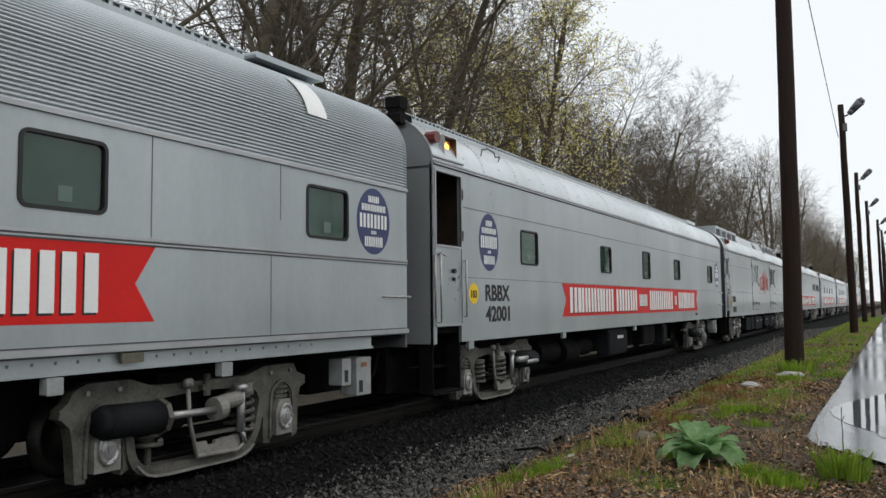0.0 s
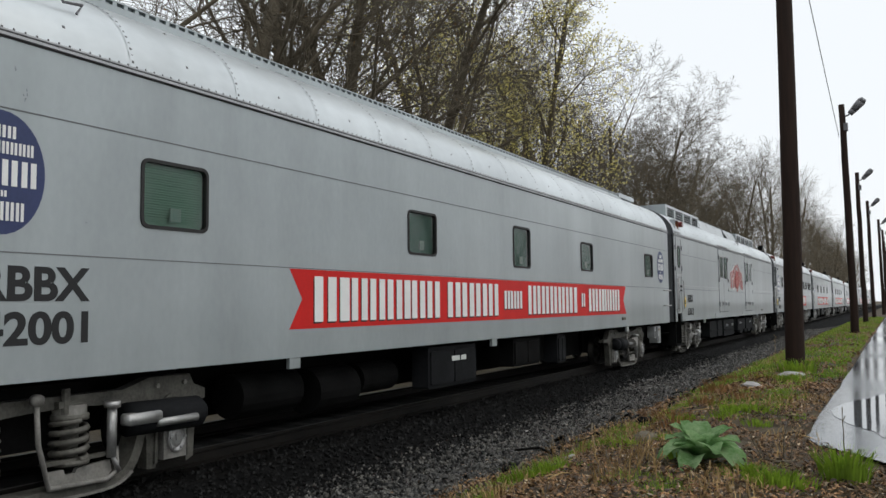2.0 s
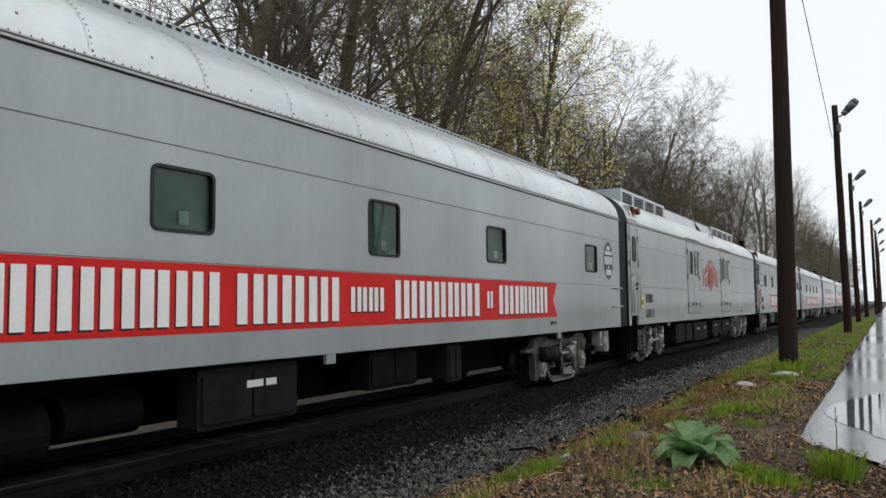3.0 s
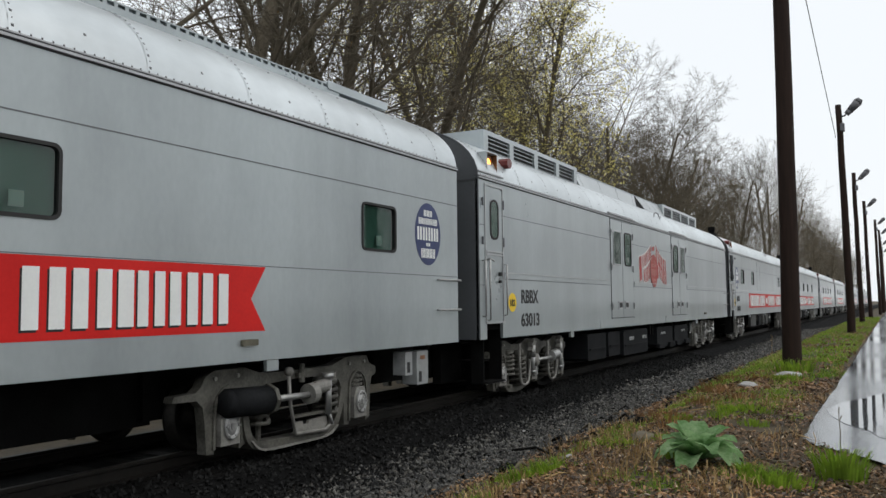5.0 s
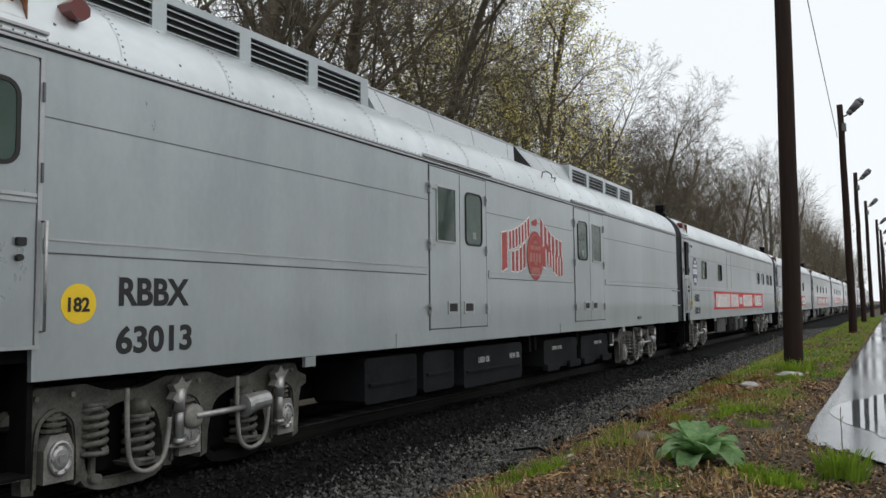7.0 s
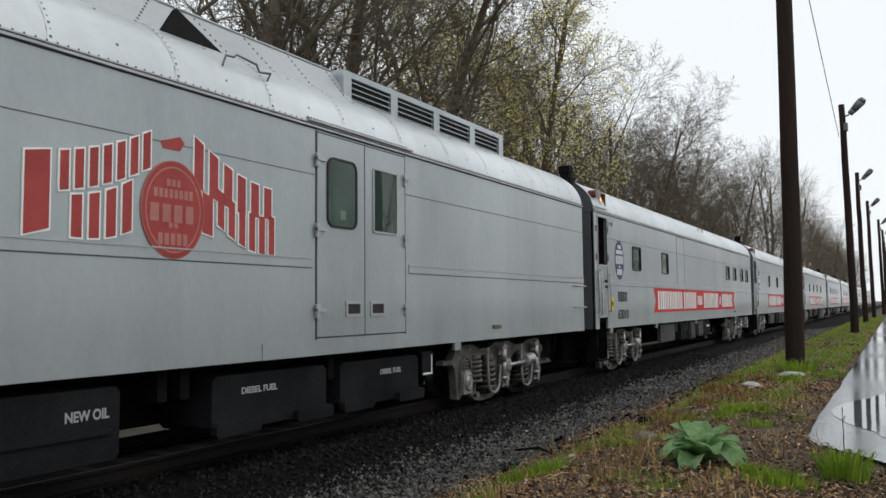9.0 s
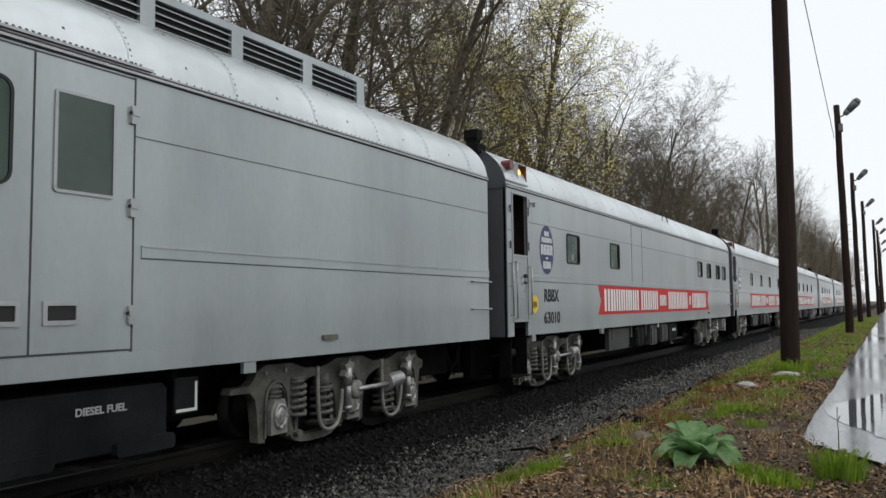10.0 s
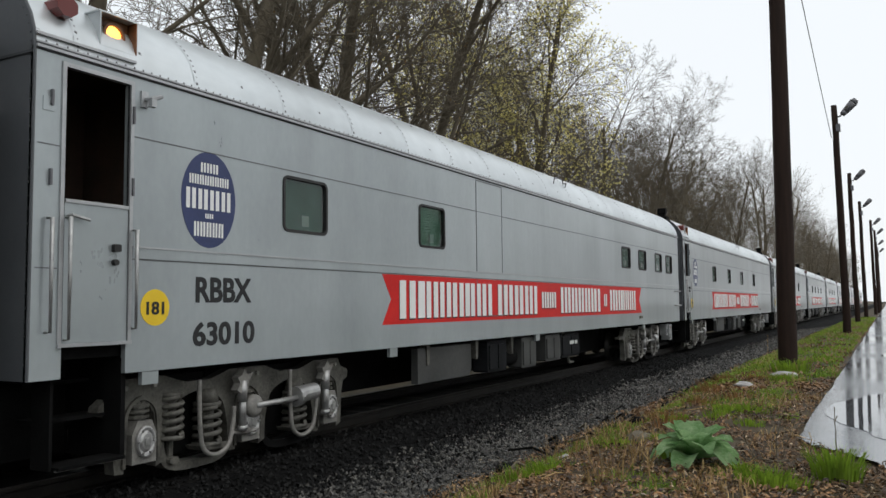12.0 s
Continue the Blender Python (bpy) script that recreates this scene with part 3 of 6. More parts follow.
def truck(car, yc, style, spinning, rear=False, arm=0.0):
    """A passenger truck: cast side frames with pedestals, axle boxes, coils, hangers, dampers and wheelsets.
    "hoop" has three axles and U-shaped swing hangers; "plain" has two axles and a deep drop bar."""
    t = bpy.data.objects.new("truck", None)
    scene.collection.objects.link(t)
    t.parent = car
    t.location = (0, yc, 0)
    three = style == "hoop"
    tagged(t, "dusty grey three-axle truck with U-shaped spring hangers" if three else "dusty grey cast steel truck with exposed coil springs")
    axles = (-1.54, 0.0, 1.54) if three else (-1.27, 1.27)
    data = wheel_data()
    for a in axles:
        w = part("wheelset", data, TREAD, t)
        w.location = (0, a, 0.43)
        if spinning:
            WHEELS.append((w, a))
    h = axles[-1]
    for side in (1, -1):
        x0, x1 = (1.10, 1.235) if side > 0 else (-1.235, -1.10)
        low = []
        for i, a in enumerate(axles):
            low += pedestal(a)
            if i < len(axles) - 1:
                b = axles[i + 1]
                low += sweep((a + 0.31, 0.34), (a + 0.40, 0.62), (a + 0.58, 0.73), ((a + b) / 2, 0.77), (b - 0.58, 0.73), (b - 0.40, 0.62), (b - 0.32, 0.34), n=3)
        tip = -h - (arm or (0.80 if rear else 0.52))
        top = [(h + 0.32, 0.50), (h + 0.36, 0.66), (h + 0.46, 0.70), (h + 0.46, 0.80), (h + 0.30, 0.86), (h + 0.24, 0.97), (h - 0.30, 0.97)]
        for a in reversed(axles[:-1]):
            b = a + (1.54 if three else 2.54)
            top += [(b - 0.45, 0.92), (b - 0.60, 0.88), (a + 0.60, 0.88), (a + 0.45, 0.92), (a + 0.30, 0.97)]
            if a > -h:
                top += [(a - 0.30, 0.97)]
        top += [(-h - 0.20, 0.97), (-h - 0.34, 0.90), (-h - 0.40, 0.80), (-h - 0.48, 0.745), (tip + 0.02, 0.735), (tip, 0.67), (-h - 0.46, 0.66), (-h - 0.37, 0.58), (-h - 0.34, 0.42)]
        part("side_frame", Mesh().prism_x(low + top, x0, x1), STEEL_DIRTY, t)
        if side < 0:
            continue
        # raised rims of the casting round its arches and along its upper edge
        for a in axles:
            part("arch_rim", band(sweep((a - 0.215, 0.10), (a - 0.205, 0.50), (a - 0.16, 0.68), (a, 0.775), (a + 0.16, 0.68), (a + 0.205, 0.50), (a + 0.215, 0.12), n=3), 0.035, 1.235, 1.262), STEEL_DIRTY, t)
            journal(t, a)
            bolts(t, ((a - 0.20, 0.88), (a + 0.16, 0.89)), 1.235)
        if three:
            for a in (-1.54, 0.0):
                part("drop_bar", band(sweep((a + 0.24, 0.42), (a + 0.31, 0.12), (a + 0.46, 0.015), (a + 0.77, -0.005), (a + 1.10, 0.02), (a + 1.25, 0.14), (a + 1.30, 0.40)), 0.09, 1.06, 1.22), STEEL_DIRTY if a < -1 else BLACKIRON, t)
            coil_part(t, -1.13, 0.34, 0.74, 0.12, 5)
            part("spring_link", Mesh().tube((1.20, -1.13, 0.05), (1.20, -1.13, 0.32), 0.035, n=8).box(1.12, 1.28, -1.19, -1.07, 0.05, 0.12, 0.02), STEEL_DIRTY, t)
            for c, z1 in ((-0.60, 0.58), (0.90, 0.56)):
                coil_part(t, c, 0.20, z1, 0.135, 4)
                part("spring_cap", Mesh().tube((1.20, c, z1 + 0.04), (1.20, c, z1 + 0.20), 0.13, 0.10, n=14), STEEL_DIRTY, t, smooth=True)
                hoop = sweep((c - 0.26, 0.90), (c - 0.25, 0.50), (c - 0.21, 0.20), (c - 0.10, 0.085), (c + 0.06, 0.075), (c + 0.19, 0.16), (c + 0.25, 0.36), (c + 0.27, 0.56), n=5)
                part("swing_hanger", Mesh().pipe([(1.345, y, z) for y, z in hoop], 0.027, 7), HANGER, t, "pale U-shaped swing hanger", True)
                part("spring_seat", Mesh().prism_x([(c - 0.17, 0.13), (c + 0.15, 0.13), (c + 0.18, 0.18), (c - 0.20, 0.18)], 1.08, 1.34), STEEL_DIRTY, t)
            star_damper(t, -0.22)
            star_damper(t, 1.33)
            rod = Mesh().tube((1.40, -0.02, 0.535), (1.40, 0.72, 0.545), 0.034, n=10)
            part("tie_rod", rod, CHROME, t, "bare steel tie rod", True)
            part("rod_collar", Mesh().lathe_x([(1.30, 0.0), (1.30, 0.13), (1.38, 0.13), (1.41, 0.09), (1.41, 0.0)], -0.02, 0.53, 18), HANGER, t, smooth=True)
            cyl = Mesh().tube((1.38, 0.70, 0.56), (1.38, 0.76, 0.56), 0.125, n=16).tube((1.38, 0.76, 0.58), (1.38, 1.08, 0.60), 0.105, n=16).tube((1.38, 1.08, 0.60), (1.38, 1.13, 0.60), 0.06, n=12)
            part("brake_cylinder", cyl, CHROME, t, "bright short brake cylinder")
            part("brake_beam", Mesh().pipe([(1.30, -0.34, 0.26), (1.36, -0.15, 0.24), (1.36, 0.03, 0.26)], 0.02, 6), HANGER, t)
        else:
            part("drop_bar", band(sweep((-1.02, 0.52), (-0.99, 0.26), (-0.90, 0.10), (-0.70, 0.035), (-0.10, 0.02), (0.48, 0.03), (0.68, 0.10), (0.80, 0.28), (0.88, 0.58)), 0.10, 1.06, 1.285), STEEL_DIRTY, t, "curved cast drop bar")
            part("drop_bar_lip", band(sweep((-0.93, 0.12), (-0.72, -0.01), (-0.10, -0.025), (0.50, -0.015), (0.73, 0.09)), 0.025, 1.285, 1.31), HANGER, t)
            coil_part(t, -0.72, 0.32, 0.64, 0.12, 4)
            part("spring_link", Mesh().tube((1.20, -0.72, 0.06), (1.20, -0.72, 0.30), 0.035, n=8), STEEL_DIRTY, t)
            c = 0.58 if rear else 0.10
            coil_part(t, c, 0.30, 0.66, 0.15, 4)
            part("spring_cap", Mesh().tube((1.20, c, 0.70), (1.20, c, 0.80), 0.15, n=16), HANGER, t)
            part("swing_hanger", Mesh().pipe([(1.33, -0.32, 0.88), (1.34, -0.30, 0.50), (1.34, -0.19, 0.10), (1.34, 0.40, 0.075), (1.34, 0.52, 0.14), (1.34, 0.50, 0.36)], 0.024, 7).tube((1.30, -0.32, 0.88), (1.37, -0.32, 0.88), 0.055, n=10), HANGER, t, "pale swing hanger bar", True)
            part("hanger_plate", Mesh().prism_x([(-0.16, 0.09), (0.42, 0.09), (0.47, 0.15), (0.45, 0.25), (0.10, 0.23), (0.08, 0.19), (-0.02, 0.19), (-0.04, 0.24), (-0.20, 0.24)], 1.28, 1.325), HANGER, t)
            part("plank_edge", Mesh().box(1.26, 1.33, -0.24, 0.46, 0.29, 0.325, 0.01), STEEL_DIRTY, t)
            part("damper", Mesh().tube((1.37, 0.43, 0.28), (1.37, 0.43, 0.76), 0.045, n=12).tube((1.37, 0.43, 0.74), (1.37, 0.43, 0.80), 0.075, n=12).tube((1.37, 0.43, 0.30), (1.37, 0.52, 0.14), 0.022, n=8), CHROME, t, "pale steel upright damper", True)
            if rear:
                part("brake_cylinder", Mesh().tube((1.33, -1.36, 0.60), (1.33, -0.72, 0.58), 0.165, n=20).tube((1.33, -1.44, 0.60), (1.33, -1.36, 0.60), 0.12, 0.165, n=20), DARKTANK, t, "black brake cylinder", True)
                part("cylinder_flange", Mesh().tube((1.33, -0.72, 0.58), (1.33, -0.66, 0.58), 0.185, n=8), STEEL_DIRTY, t)
                part("tie_rod", Mesh().tube((1.36, -0.66, 0.575), (1.38, 0.10, 0.565), 0.042, 0.036, n=12), CHROME, t, "bare steel tie rod", True)
                part("rod_drum", Mesh().tube((1.36, 0.02, 0.57), (1.36, 0.14, 0.58), 0.13, n=16).tube((1.36, 0.14, 0.63), (1.36, 0.40, 0.65), 0.085, n=14), HANGER, t)
            else:
                part("brake_cylinder", Mesh().tube((1.34, 0.62, 0.60), (1.34, 1.50, 0.58), 0.165, n=20).tube((1.34, 1.50, 0.58), (1.34, 1.57, 0.58), 0.165, 0.11, n=20), DARKTANK, t, "black brake cylinder", True)
                part("tie_rod", Mesh().tube((1.49, 0.86, 0.55), (1.50, 1.36, 0.55), 0.042, n=12).box(1.40, 1.52, 0.50, 0.90, 0.56, 0.67, 0.02), CHROME, t, "bare steel tie rod", True)
            part("top_pin", Mesh().tube((1.28, 0.0, 0.72), (1.28, 0.0, 0.95), 0.04, n=8).box(1.20, 1.30, -0.08, 0.08, 0.78, 0.84), STEEL_DIRTY, t)
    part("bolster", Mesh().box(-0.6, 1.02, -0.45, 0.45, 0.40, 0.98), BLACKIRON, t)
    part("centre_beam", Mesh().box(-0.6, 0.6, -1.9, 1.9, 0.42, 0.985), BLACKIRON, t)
    # black blocks behind the side frame stand in for its shaded cavities
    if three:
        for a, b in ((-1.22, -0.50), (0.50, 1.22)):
            part("cavity_shade_block", Mesh().box(0.84, 1.04, a, b, 0.10, 0.95), BLACKIRON, t)
    return t


WHEELS = []


def rivets(rows, r=0.015):
    m = Mesh()
    for p, n in rows:
        p, n = Vector(p), Vector(n)
        t = n.cross(Vector((0, 1, 0))).normalized() * r
        y = Vector((0, r, 0))
        q = p + n * 0.008
        m.add([tuple(p + t + y), tuple(p - t + y), tuple(p - t - y), tuple(p + t - y), tuple(q)], [(0, 1, 4), (1, 2, 4), (2, 3, 4), (3, 0, 4)])
    return m


def shell(car, holes=(), fluted=False, end_paint=None):
    """Side plates, roof, ends and underframe, common to all the cars."""
    if fluted:
        part("side", sheet(list(holes), 1.30, 3.40), SILVER, car)
        # even flutes along the wall and the roof's curve: broad ridges between narrow grooves
        path = [(SIDE, 3.40 + 0.55 * k / 60, 1.0, 0.0) for k in range(60)]
        for a in np.linspace(0, radians(80), 240):
            path.append((SIDE * math.cos(a), EAVE + RISE * math.sin(a), math.cos(a), math.sin(a)))
        far = [0.0]
        for p, q in zip(path, path[1:]):
            far.append(far[-1] + math.hypot(q[0] - p[0], q[1] - p[1]))
        prof = []
        for k in range(int(far[-1] / 0.0425)):
            for f, g in ((0.0, -0.016), (0.10, -0.016), (0.24, 0.004), (0.42, 0.011), (0.66, 0.011), (0.84, 0.004)):
                x, z, nx, nz = (float(np.interp((k + f) * 0.0425, far, [p[c] for p in path])) for c in range(4))
                prof.append((x + g * nx, z + g * nz))
        m = Mesh()
        n = len(prof)
        m.add([(x, 0, z) for x, z in prof] + [(x, LONG, z) for x, z in prof], [(i, i + 1, n + i + 1, n + i) for i in range(n - 1)])
        part("fluted_roof", m, FLUTED, car, "corrugated stainless steel roof")
        last = prof[-1]
        top = Mesh().add([(last[0], 0, last[1]), (-SIDE, 0, EAVE), (-SIDE, LONG, EAVE), (last[0], LONG, last[1])], [(0, 1, 2, 3)])
        part("roof_top", top, FLUTED, car)
        part("lower_trim", Mesh().box(SIDE, SIDE + 0.03, 0, LONG, 3.37, 3.41).box(SIDE, SIDE + 0.02, 0, LONG, 2.32, 2.35).box(SIDE, SIDE + 0.02, 0, LONG, 2.285, 2.30).box(SIDE, SIDE + 0.035, 0, LONG, 1.27, 1.33), TRIM, car, "bright steel moulding")
        beam = Mesh().box(SIDE - 0.12, SIDE - 0.03, 0.0, LONG - 0.9, 1.10, 1.27).box(SIDE - 0.14, SIDE, 0, LONG - 0.9, 1.09, 1.12)
        part("side_sill", beam, SILVER, car)
        tagged(part("rivets", rivets([((SIDE - 0.028, 0.2 + 0.22 * i, 1.2), (1, 0, 0)) for i in range(100)]), LAP, car), kind="stuff")
        part("sill_shadow", Mesh().box(SIDE, SIDE + 0.01, 0, LONG, 1.335, 1.348).box(SIDE - 0.02, SIDE + 0.012, 0, LONG, 1.252, 1.268), SEAM, car)
        part("belt_shadow", Mesh().box(SIDE, SIDE + 0.008, 0, LONG, 2.302, 2.318).box(SIDE, SIDE + 0.008, 0, LONG, 2.27, 2.283), LAP, car)
    else:
        part("side", sheet(list(holes), SILL, EAVE), SILVER, car)
        arc = roof_arc(0)
        n = len(arc)
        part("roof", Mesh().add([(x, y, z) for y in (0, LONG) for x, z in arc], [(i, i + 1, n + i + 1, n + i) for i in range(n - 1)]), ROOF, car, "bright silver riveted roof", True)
        part("gutter", Mesh().box(SIDE, SIDE + 0.03, 0, LONG, EAVE - 0.015, EAVE + 0.01).box(SIDE, SIDE + 0.018, 0, LONG, EAVE + 0.03, EAVE + 0.045), TRIM, car)
        part("gutter_shadow", Mesh().box(SIDE, SIDE + 0.012, 0, LONG, EAVE - 0.03, EAVE - 0.016).box(SIDE, SIDE + 0.014, 0, LONG, EAVE + 0.011, EAVE + 0.029), SEAM, car)
        tagged(part("eave_rivets", rivets([((SIDE, 0.1 + 0.105 * i, EAVE + 0.06), (1, 0, 0.1)) for i in range(228)], 0.009), RIVET, car), kind="stuff")
        dots = []
        strips = Mesh()
        for k in range(17):
            y = 0.42 + 1.445 * k
            for t in np.linspace(6, 62, 15):
                a = radians(t)
                dots.append(((SIDE * math.cos(a), y, EAVE + RISE * math.sin(a)), (math.cos(a), 0, math.sin(a) * 1.4)))
                if int(t) % 7 == 0:
                    dots.append(((SIDE * math.cos(a), y + 0.72, EAVE + RISE * math.sin(a)), (math.cos(a), 0, math.sin(a) * 1.4)))
            arc2 = roof_arc(1, 10, 0.005)
            n = len(arc2)
            strips.add([(x, yy, z) for yy in (y - 0.035, y + 0.02) for x, z in arc2], [(i, i + 1, n + i + 1, n + i) for i in range(n - 1)])
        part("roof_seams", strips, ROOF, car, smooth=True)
        tagged(part("rivets", rivets(dots), RIVET, car), kind="stuff")
        part("side_seam", Mesh().box(SIDE, SIDE + 0.004, 1.04, LONG, 3.328, 3.340), LAP, car)
    prof = [(SIDE - 0.002, SILL)] + roof_arc(0, 10, -0.002) + [(-SIDE, SILL)]
    n = len(prof)
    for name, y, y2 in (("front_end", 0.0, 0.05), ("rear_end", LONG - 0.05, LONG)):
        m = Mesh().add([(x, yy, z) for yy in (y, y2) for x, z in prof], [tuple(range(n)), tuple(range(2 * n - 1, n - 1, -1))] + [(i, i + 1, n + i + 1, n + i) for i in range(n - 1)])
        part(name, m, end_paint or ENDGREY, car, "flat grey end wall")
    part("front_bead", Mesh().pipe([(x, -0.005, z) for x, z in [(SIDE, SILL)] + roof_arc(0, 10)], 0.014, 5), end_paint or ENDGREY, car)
    part("end_seam", Mesh().box(0.70, SIDE - 0.02, -0.012, 0.0, EAVE - 0.06, EAVE - 0.035), SEAM, car)
    studs = [(SIDE - 0.06, 1.2 + 0.12 * k) for k in range(23)] + [((SIDE - 0.06) * math.cos(a), EAVE + (RISE - 0.06) * math.sin(a)) for a in np.linspace(0.05, 1.4, 16)]
    m = Mesh()
    for x, z in studs:
        m.add([(x - 0.011, 0, z - 0.011), (x + 0.011, 0, z - 0.011), (x + 0.011, 0, z + 0.011), (x - 0.011, 0, z + 0.011), (x, -0.008, z)], [(0, 1, 4), (1, 2, 4), (2, 3, 4), (3, 0, 4)])
    tagged(part("end_rivets", m, end_paint or ENDGREY, car), kind="stuff")
    part("far_side", Mesh().box(-SIDE, -SIDE + 0.05, 0, LONG, SILL, EAVE), SILVER, car)
    part("floor", Mesh().box(-SIDE + 0.02, SIDE - 0.08, 0.05, LONG - 0.05, 1.22, 1.36), BLACKIRON, car)
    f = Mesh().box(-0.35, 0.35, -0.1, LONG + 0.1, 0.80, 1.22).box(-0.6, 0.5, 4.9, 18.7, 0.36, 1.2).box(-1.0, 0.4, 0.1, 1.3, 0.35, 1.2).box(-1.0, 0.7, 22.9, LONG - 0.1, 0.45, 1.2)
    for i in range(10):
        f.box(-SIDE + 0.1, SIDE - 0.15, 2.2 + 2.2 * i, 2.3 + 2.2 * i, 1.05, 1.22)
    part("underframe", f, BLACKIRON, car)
    d = Mesh()
    for i in range(7):
        d.box(-0.62 + 0.02 * (i % 2), 0.62 - 0.02 * (i % 2), -0.40 + 0.055 * i, -0.36 + 0.055 * i, 1.0, 3.45)
    part("diaphragm", d, RUBBER, car, "black folded gangway bellows")
    d = Mesh()
    for i in range(7):
        d.box(-0.62 + 0.02 * (i % 2), 0.62 - 0.02 * (i % 2), LONG + 0.03 + 0.055 * i, LONG + 0.07 + 0.055 * i, 1.0, 3.45)
    part("diaphragm", d, RUBBER, car)
    c = Mesh().box(-0.12, 0.12, -0.42, 0.6, 0.62, 0.86, 0.04).box(-0.2, 0.2, -0.4, -0.1, 0.58, 0.9, 0.05)
    c.pipe([(0.5, -0.05, 0.95), (0.52, -0.2, 0.6), (0.45, -0.38, 0.42)], 0.03).pipe([(-0.5, -0.05, 0.95), (-0.52, -0.2, 0.6), (-0.45, -0.38, 0.42)], 0.03)
    part("coupler", c, BLACKIRON, car)
    c = Mesh().box(-0.12, 0.12, LONG - 0.6, LONG + 0.40, 0.62, 0.86, 0.04)
    c.pipe([(0.6, LONG - 0.05, 0.95), (0.62, LONG + 0.15, 0.55), (0.5, LONG + 0.38, 0.42)], 0.03)
    part("coupler", c, BLACKIRON, car)


def vestibule(car, y0, y1, opened):
    """The boarding door at the leading end with its trap, steps and rails."""
    if opened:
        leaf = Mesh().box(SIDE - 0.04, SIDE + 0.006, y0, y1, 1.37, 2.62)
        for b in ((SIDE - 1.3, SIDE - 1.25, 0.06, y1 + 0.5, 1.36, 4.0), (SIDE - 1.25, SIDE - 0.07, y1 + 0.45, y1 + 0.5, 1.36, 4.0),
                  (SIDE - 1.25, SIDE - 0.07, 0.06, y1 + 0.5, 4.0, 4.05), (SIDE - 1.25, SIDE - 0.07, 0.06, 0.1, 1.36, 4.0)):
            part("lining_panel", Mesh().box(*b), INSIDE, car, "brown painted vestibule lining")
        part("inner_door", Mesh().prism_x(rounded(y0 + 0.25, y1 + 0.1, 1.7, 3.3, 0.12), SIDE - 1.25, SIDE - 1.2), DARKIN, car)
    else:
        leaf = Mesh().box(SIDE - 0.04, SIDE + 0.006, y0, y1, 1.37, 2.60).box(SIDE - 0.04, SIDE + 0.008, y0, y1, 2.64, 3.80)
    door = part("vestibule_door", leaf, SILVER, car, "grey dutch vestibule door")
    for a, b, c, d in ((y0 - 0.05, y0 - 0.012, 1.366, 3.83), (y1 + 0.012, y1 + 0.05, 1.366, 3.83), (y0 - 0.05, y1 + 0.05, 3.83, 3.87)):
        part("door_jamb", Mesh().box(SIDE - 0.05, SIDE + 0.016, a, b, c, d), TRIM, car)
    for z in ((2.63,) if opened else (2.585, 2.635)):
        part("door_rail", Mesh().box(SIDE - 0.05, SIDE + 0.022, y0, y1, z - 0.016, z + 0.016), TRIM, car)
    part("door_sill", Mesh().box(SIDE - 0.05, SIDE + 0.03, y0 - 0.05, y1 + 0.05, 1.335, 1.365), TRIM, car)
    if y0 > 0.2:
        for z in (2.02, 3.10):
            part("panel_seam", Mesh().box(SIDE, SIDE + 0.003, 0.04, y0 - 0.06, z, z + 0.011), LAP, car)
        part("panel_plate", Mesh().box(SIDE, SIDE + 0.008, 0.08, 0.19, 3.40, 3.52), SILVER, car)
    gap = Mesh().box(SIDE - 0.02, SIDE + 0.004, y0 - 0.012, y0, 1.37, 3.83).box(SIDE - 0.02, SIDE + 0.004, y1, y1 + 0.012, 1.37, 3.83)
    part("door_gap", gap, SEAM, car)
    lk = Mesh().box(SIDE, SIDE + 0.05, y0 + 0.5, y0 + 0.58, 2.20, 2.27, 0.01).tube((SIDE, y0 + 0.53, 2.10), (SIDE + 0.05, y0 + 0.53, 2.10), 0.03, n=10)
    part("lock", lk, RUBBER, door)
    part("latch", Mesh().pipe([(SIDE, y0 + 0.04, 2.50), (SIDE + 0.06, y0 + 0.04, 2.50), (SIDE + 0.06, y0 + 0.22, 2.47)], 0.016), CHROME, door)
    if not opened:
        rim = ring(Mesh(), rounded(y0 + 0.16, y1 - 0.16, 2.86, 3.60, 0.15), rounded(y0 + 0.20, y1 - 0.20, 2.90, 3.56, 0.11), SIDE, SIDE + 0.02)
        w = part("door_window", rim, RUBBER, door)
        part("pane", sheet_pane(rounded(y0 + 0.19, y1 - 0.19, 2.89, 3.57, 0.11), SIDE + 0.014), mat_window_green, w, "greenish door pane")
        part("blind", Mesh().prism_x(rounded(y0 + 0.19, y1 - 0.19, 2.89, 3.57, 0.11), SIDE + 0.0085, SIDE + 0.0095), DARKIN, w)
    for z in (2.75, 3.45):
        part("hinge", Mesh().box(SIDE + 0.016, SIDE + 0.035, y1 + 0.03, y1 + 0.05, z, z + 0.17), LAMPGREY, car)
        part("hinge", Mesh().box(SIDE, SIDE + 0.03, y0 - 0.16, y0 - 0.14, z, z + 0.14), LAMPGREY, car)
    upright_grab(car, y0 - 0.16, 1.47, 2.46)
    upright_grab(car, y0 + 0.02, 1.40, 2.48)
    upright_grab(car, y1 + 0.06, 1.48, 2.42)
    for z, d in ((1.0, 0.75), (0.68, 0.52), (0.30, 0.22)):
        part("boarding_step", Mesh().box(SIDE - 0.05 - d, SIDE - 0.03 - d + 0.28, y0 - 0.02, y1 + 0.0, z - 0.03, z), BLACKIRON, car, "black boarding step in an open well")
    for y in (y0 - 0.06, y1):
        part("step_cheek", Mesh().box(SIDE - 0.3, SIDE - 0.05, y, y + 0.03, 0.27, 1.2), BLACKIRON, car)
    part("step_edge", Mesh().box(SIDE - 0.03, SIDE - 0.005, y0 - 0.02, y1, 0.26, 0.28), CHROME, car)
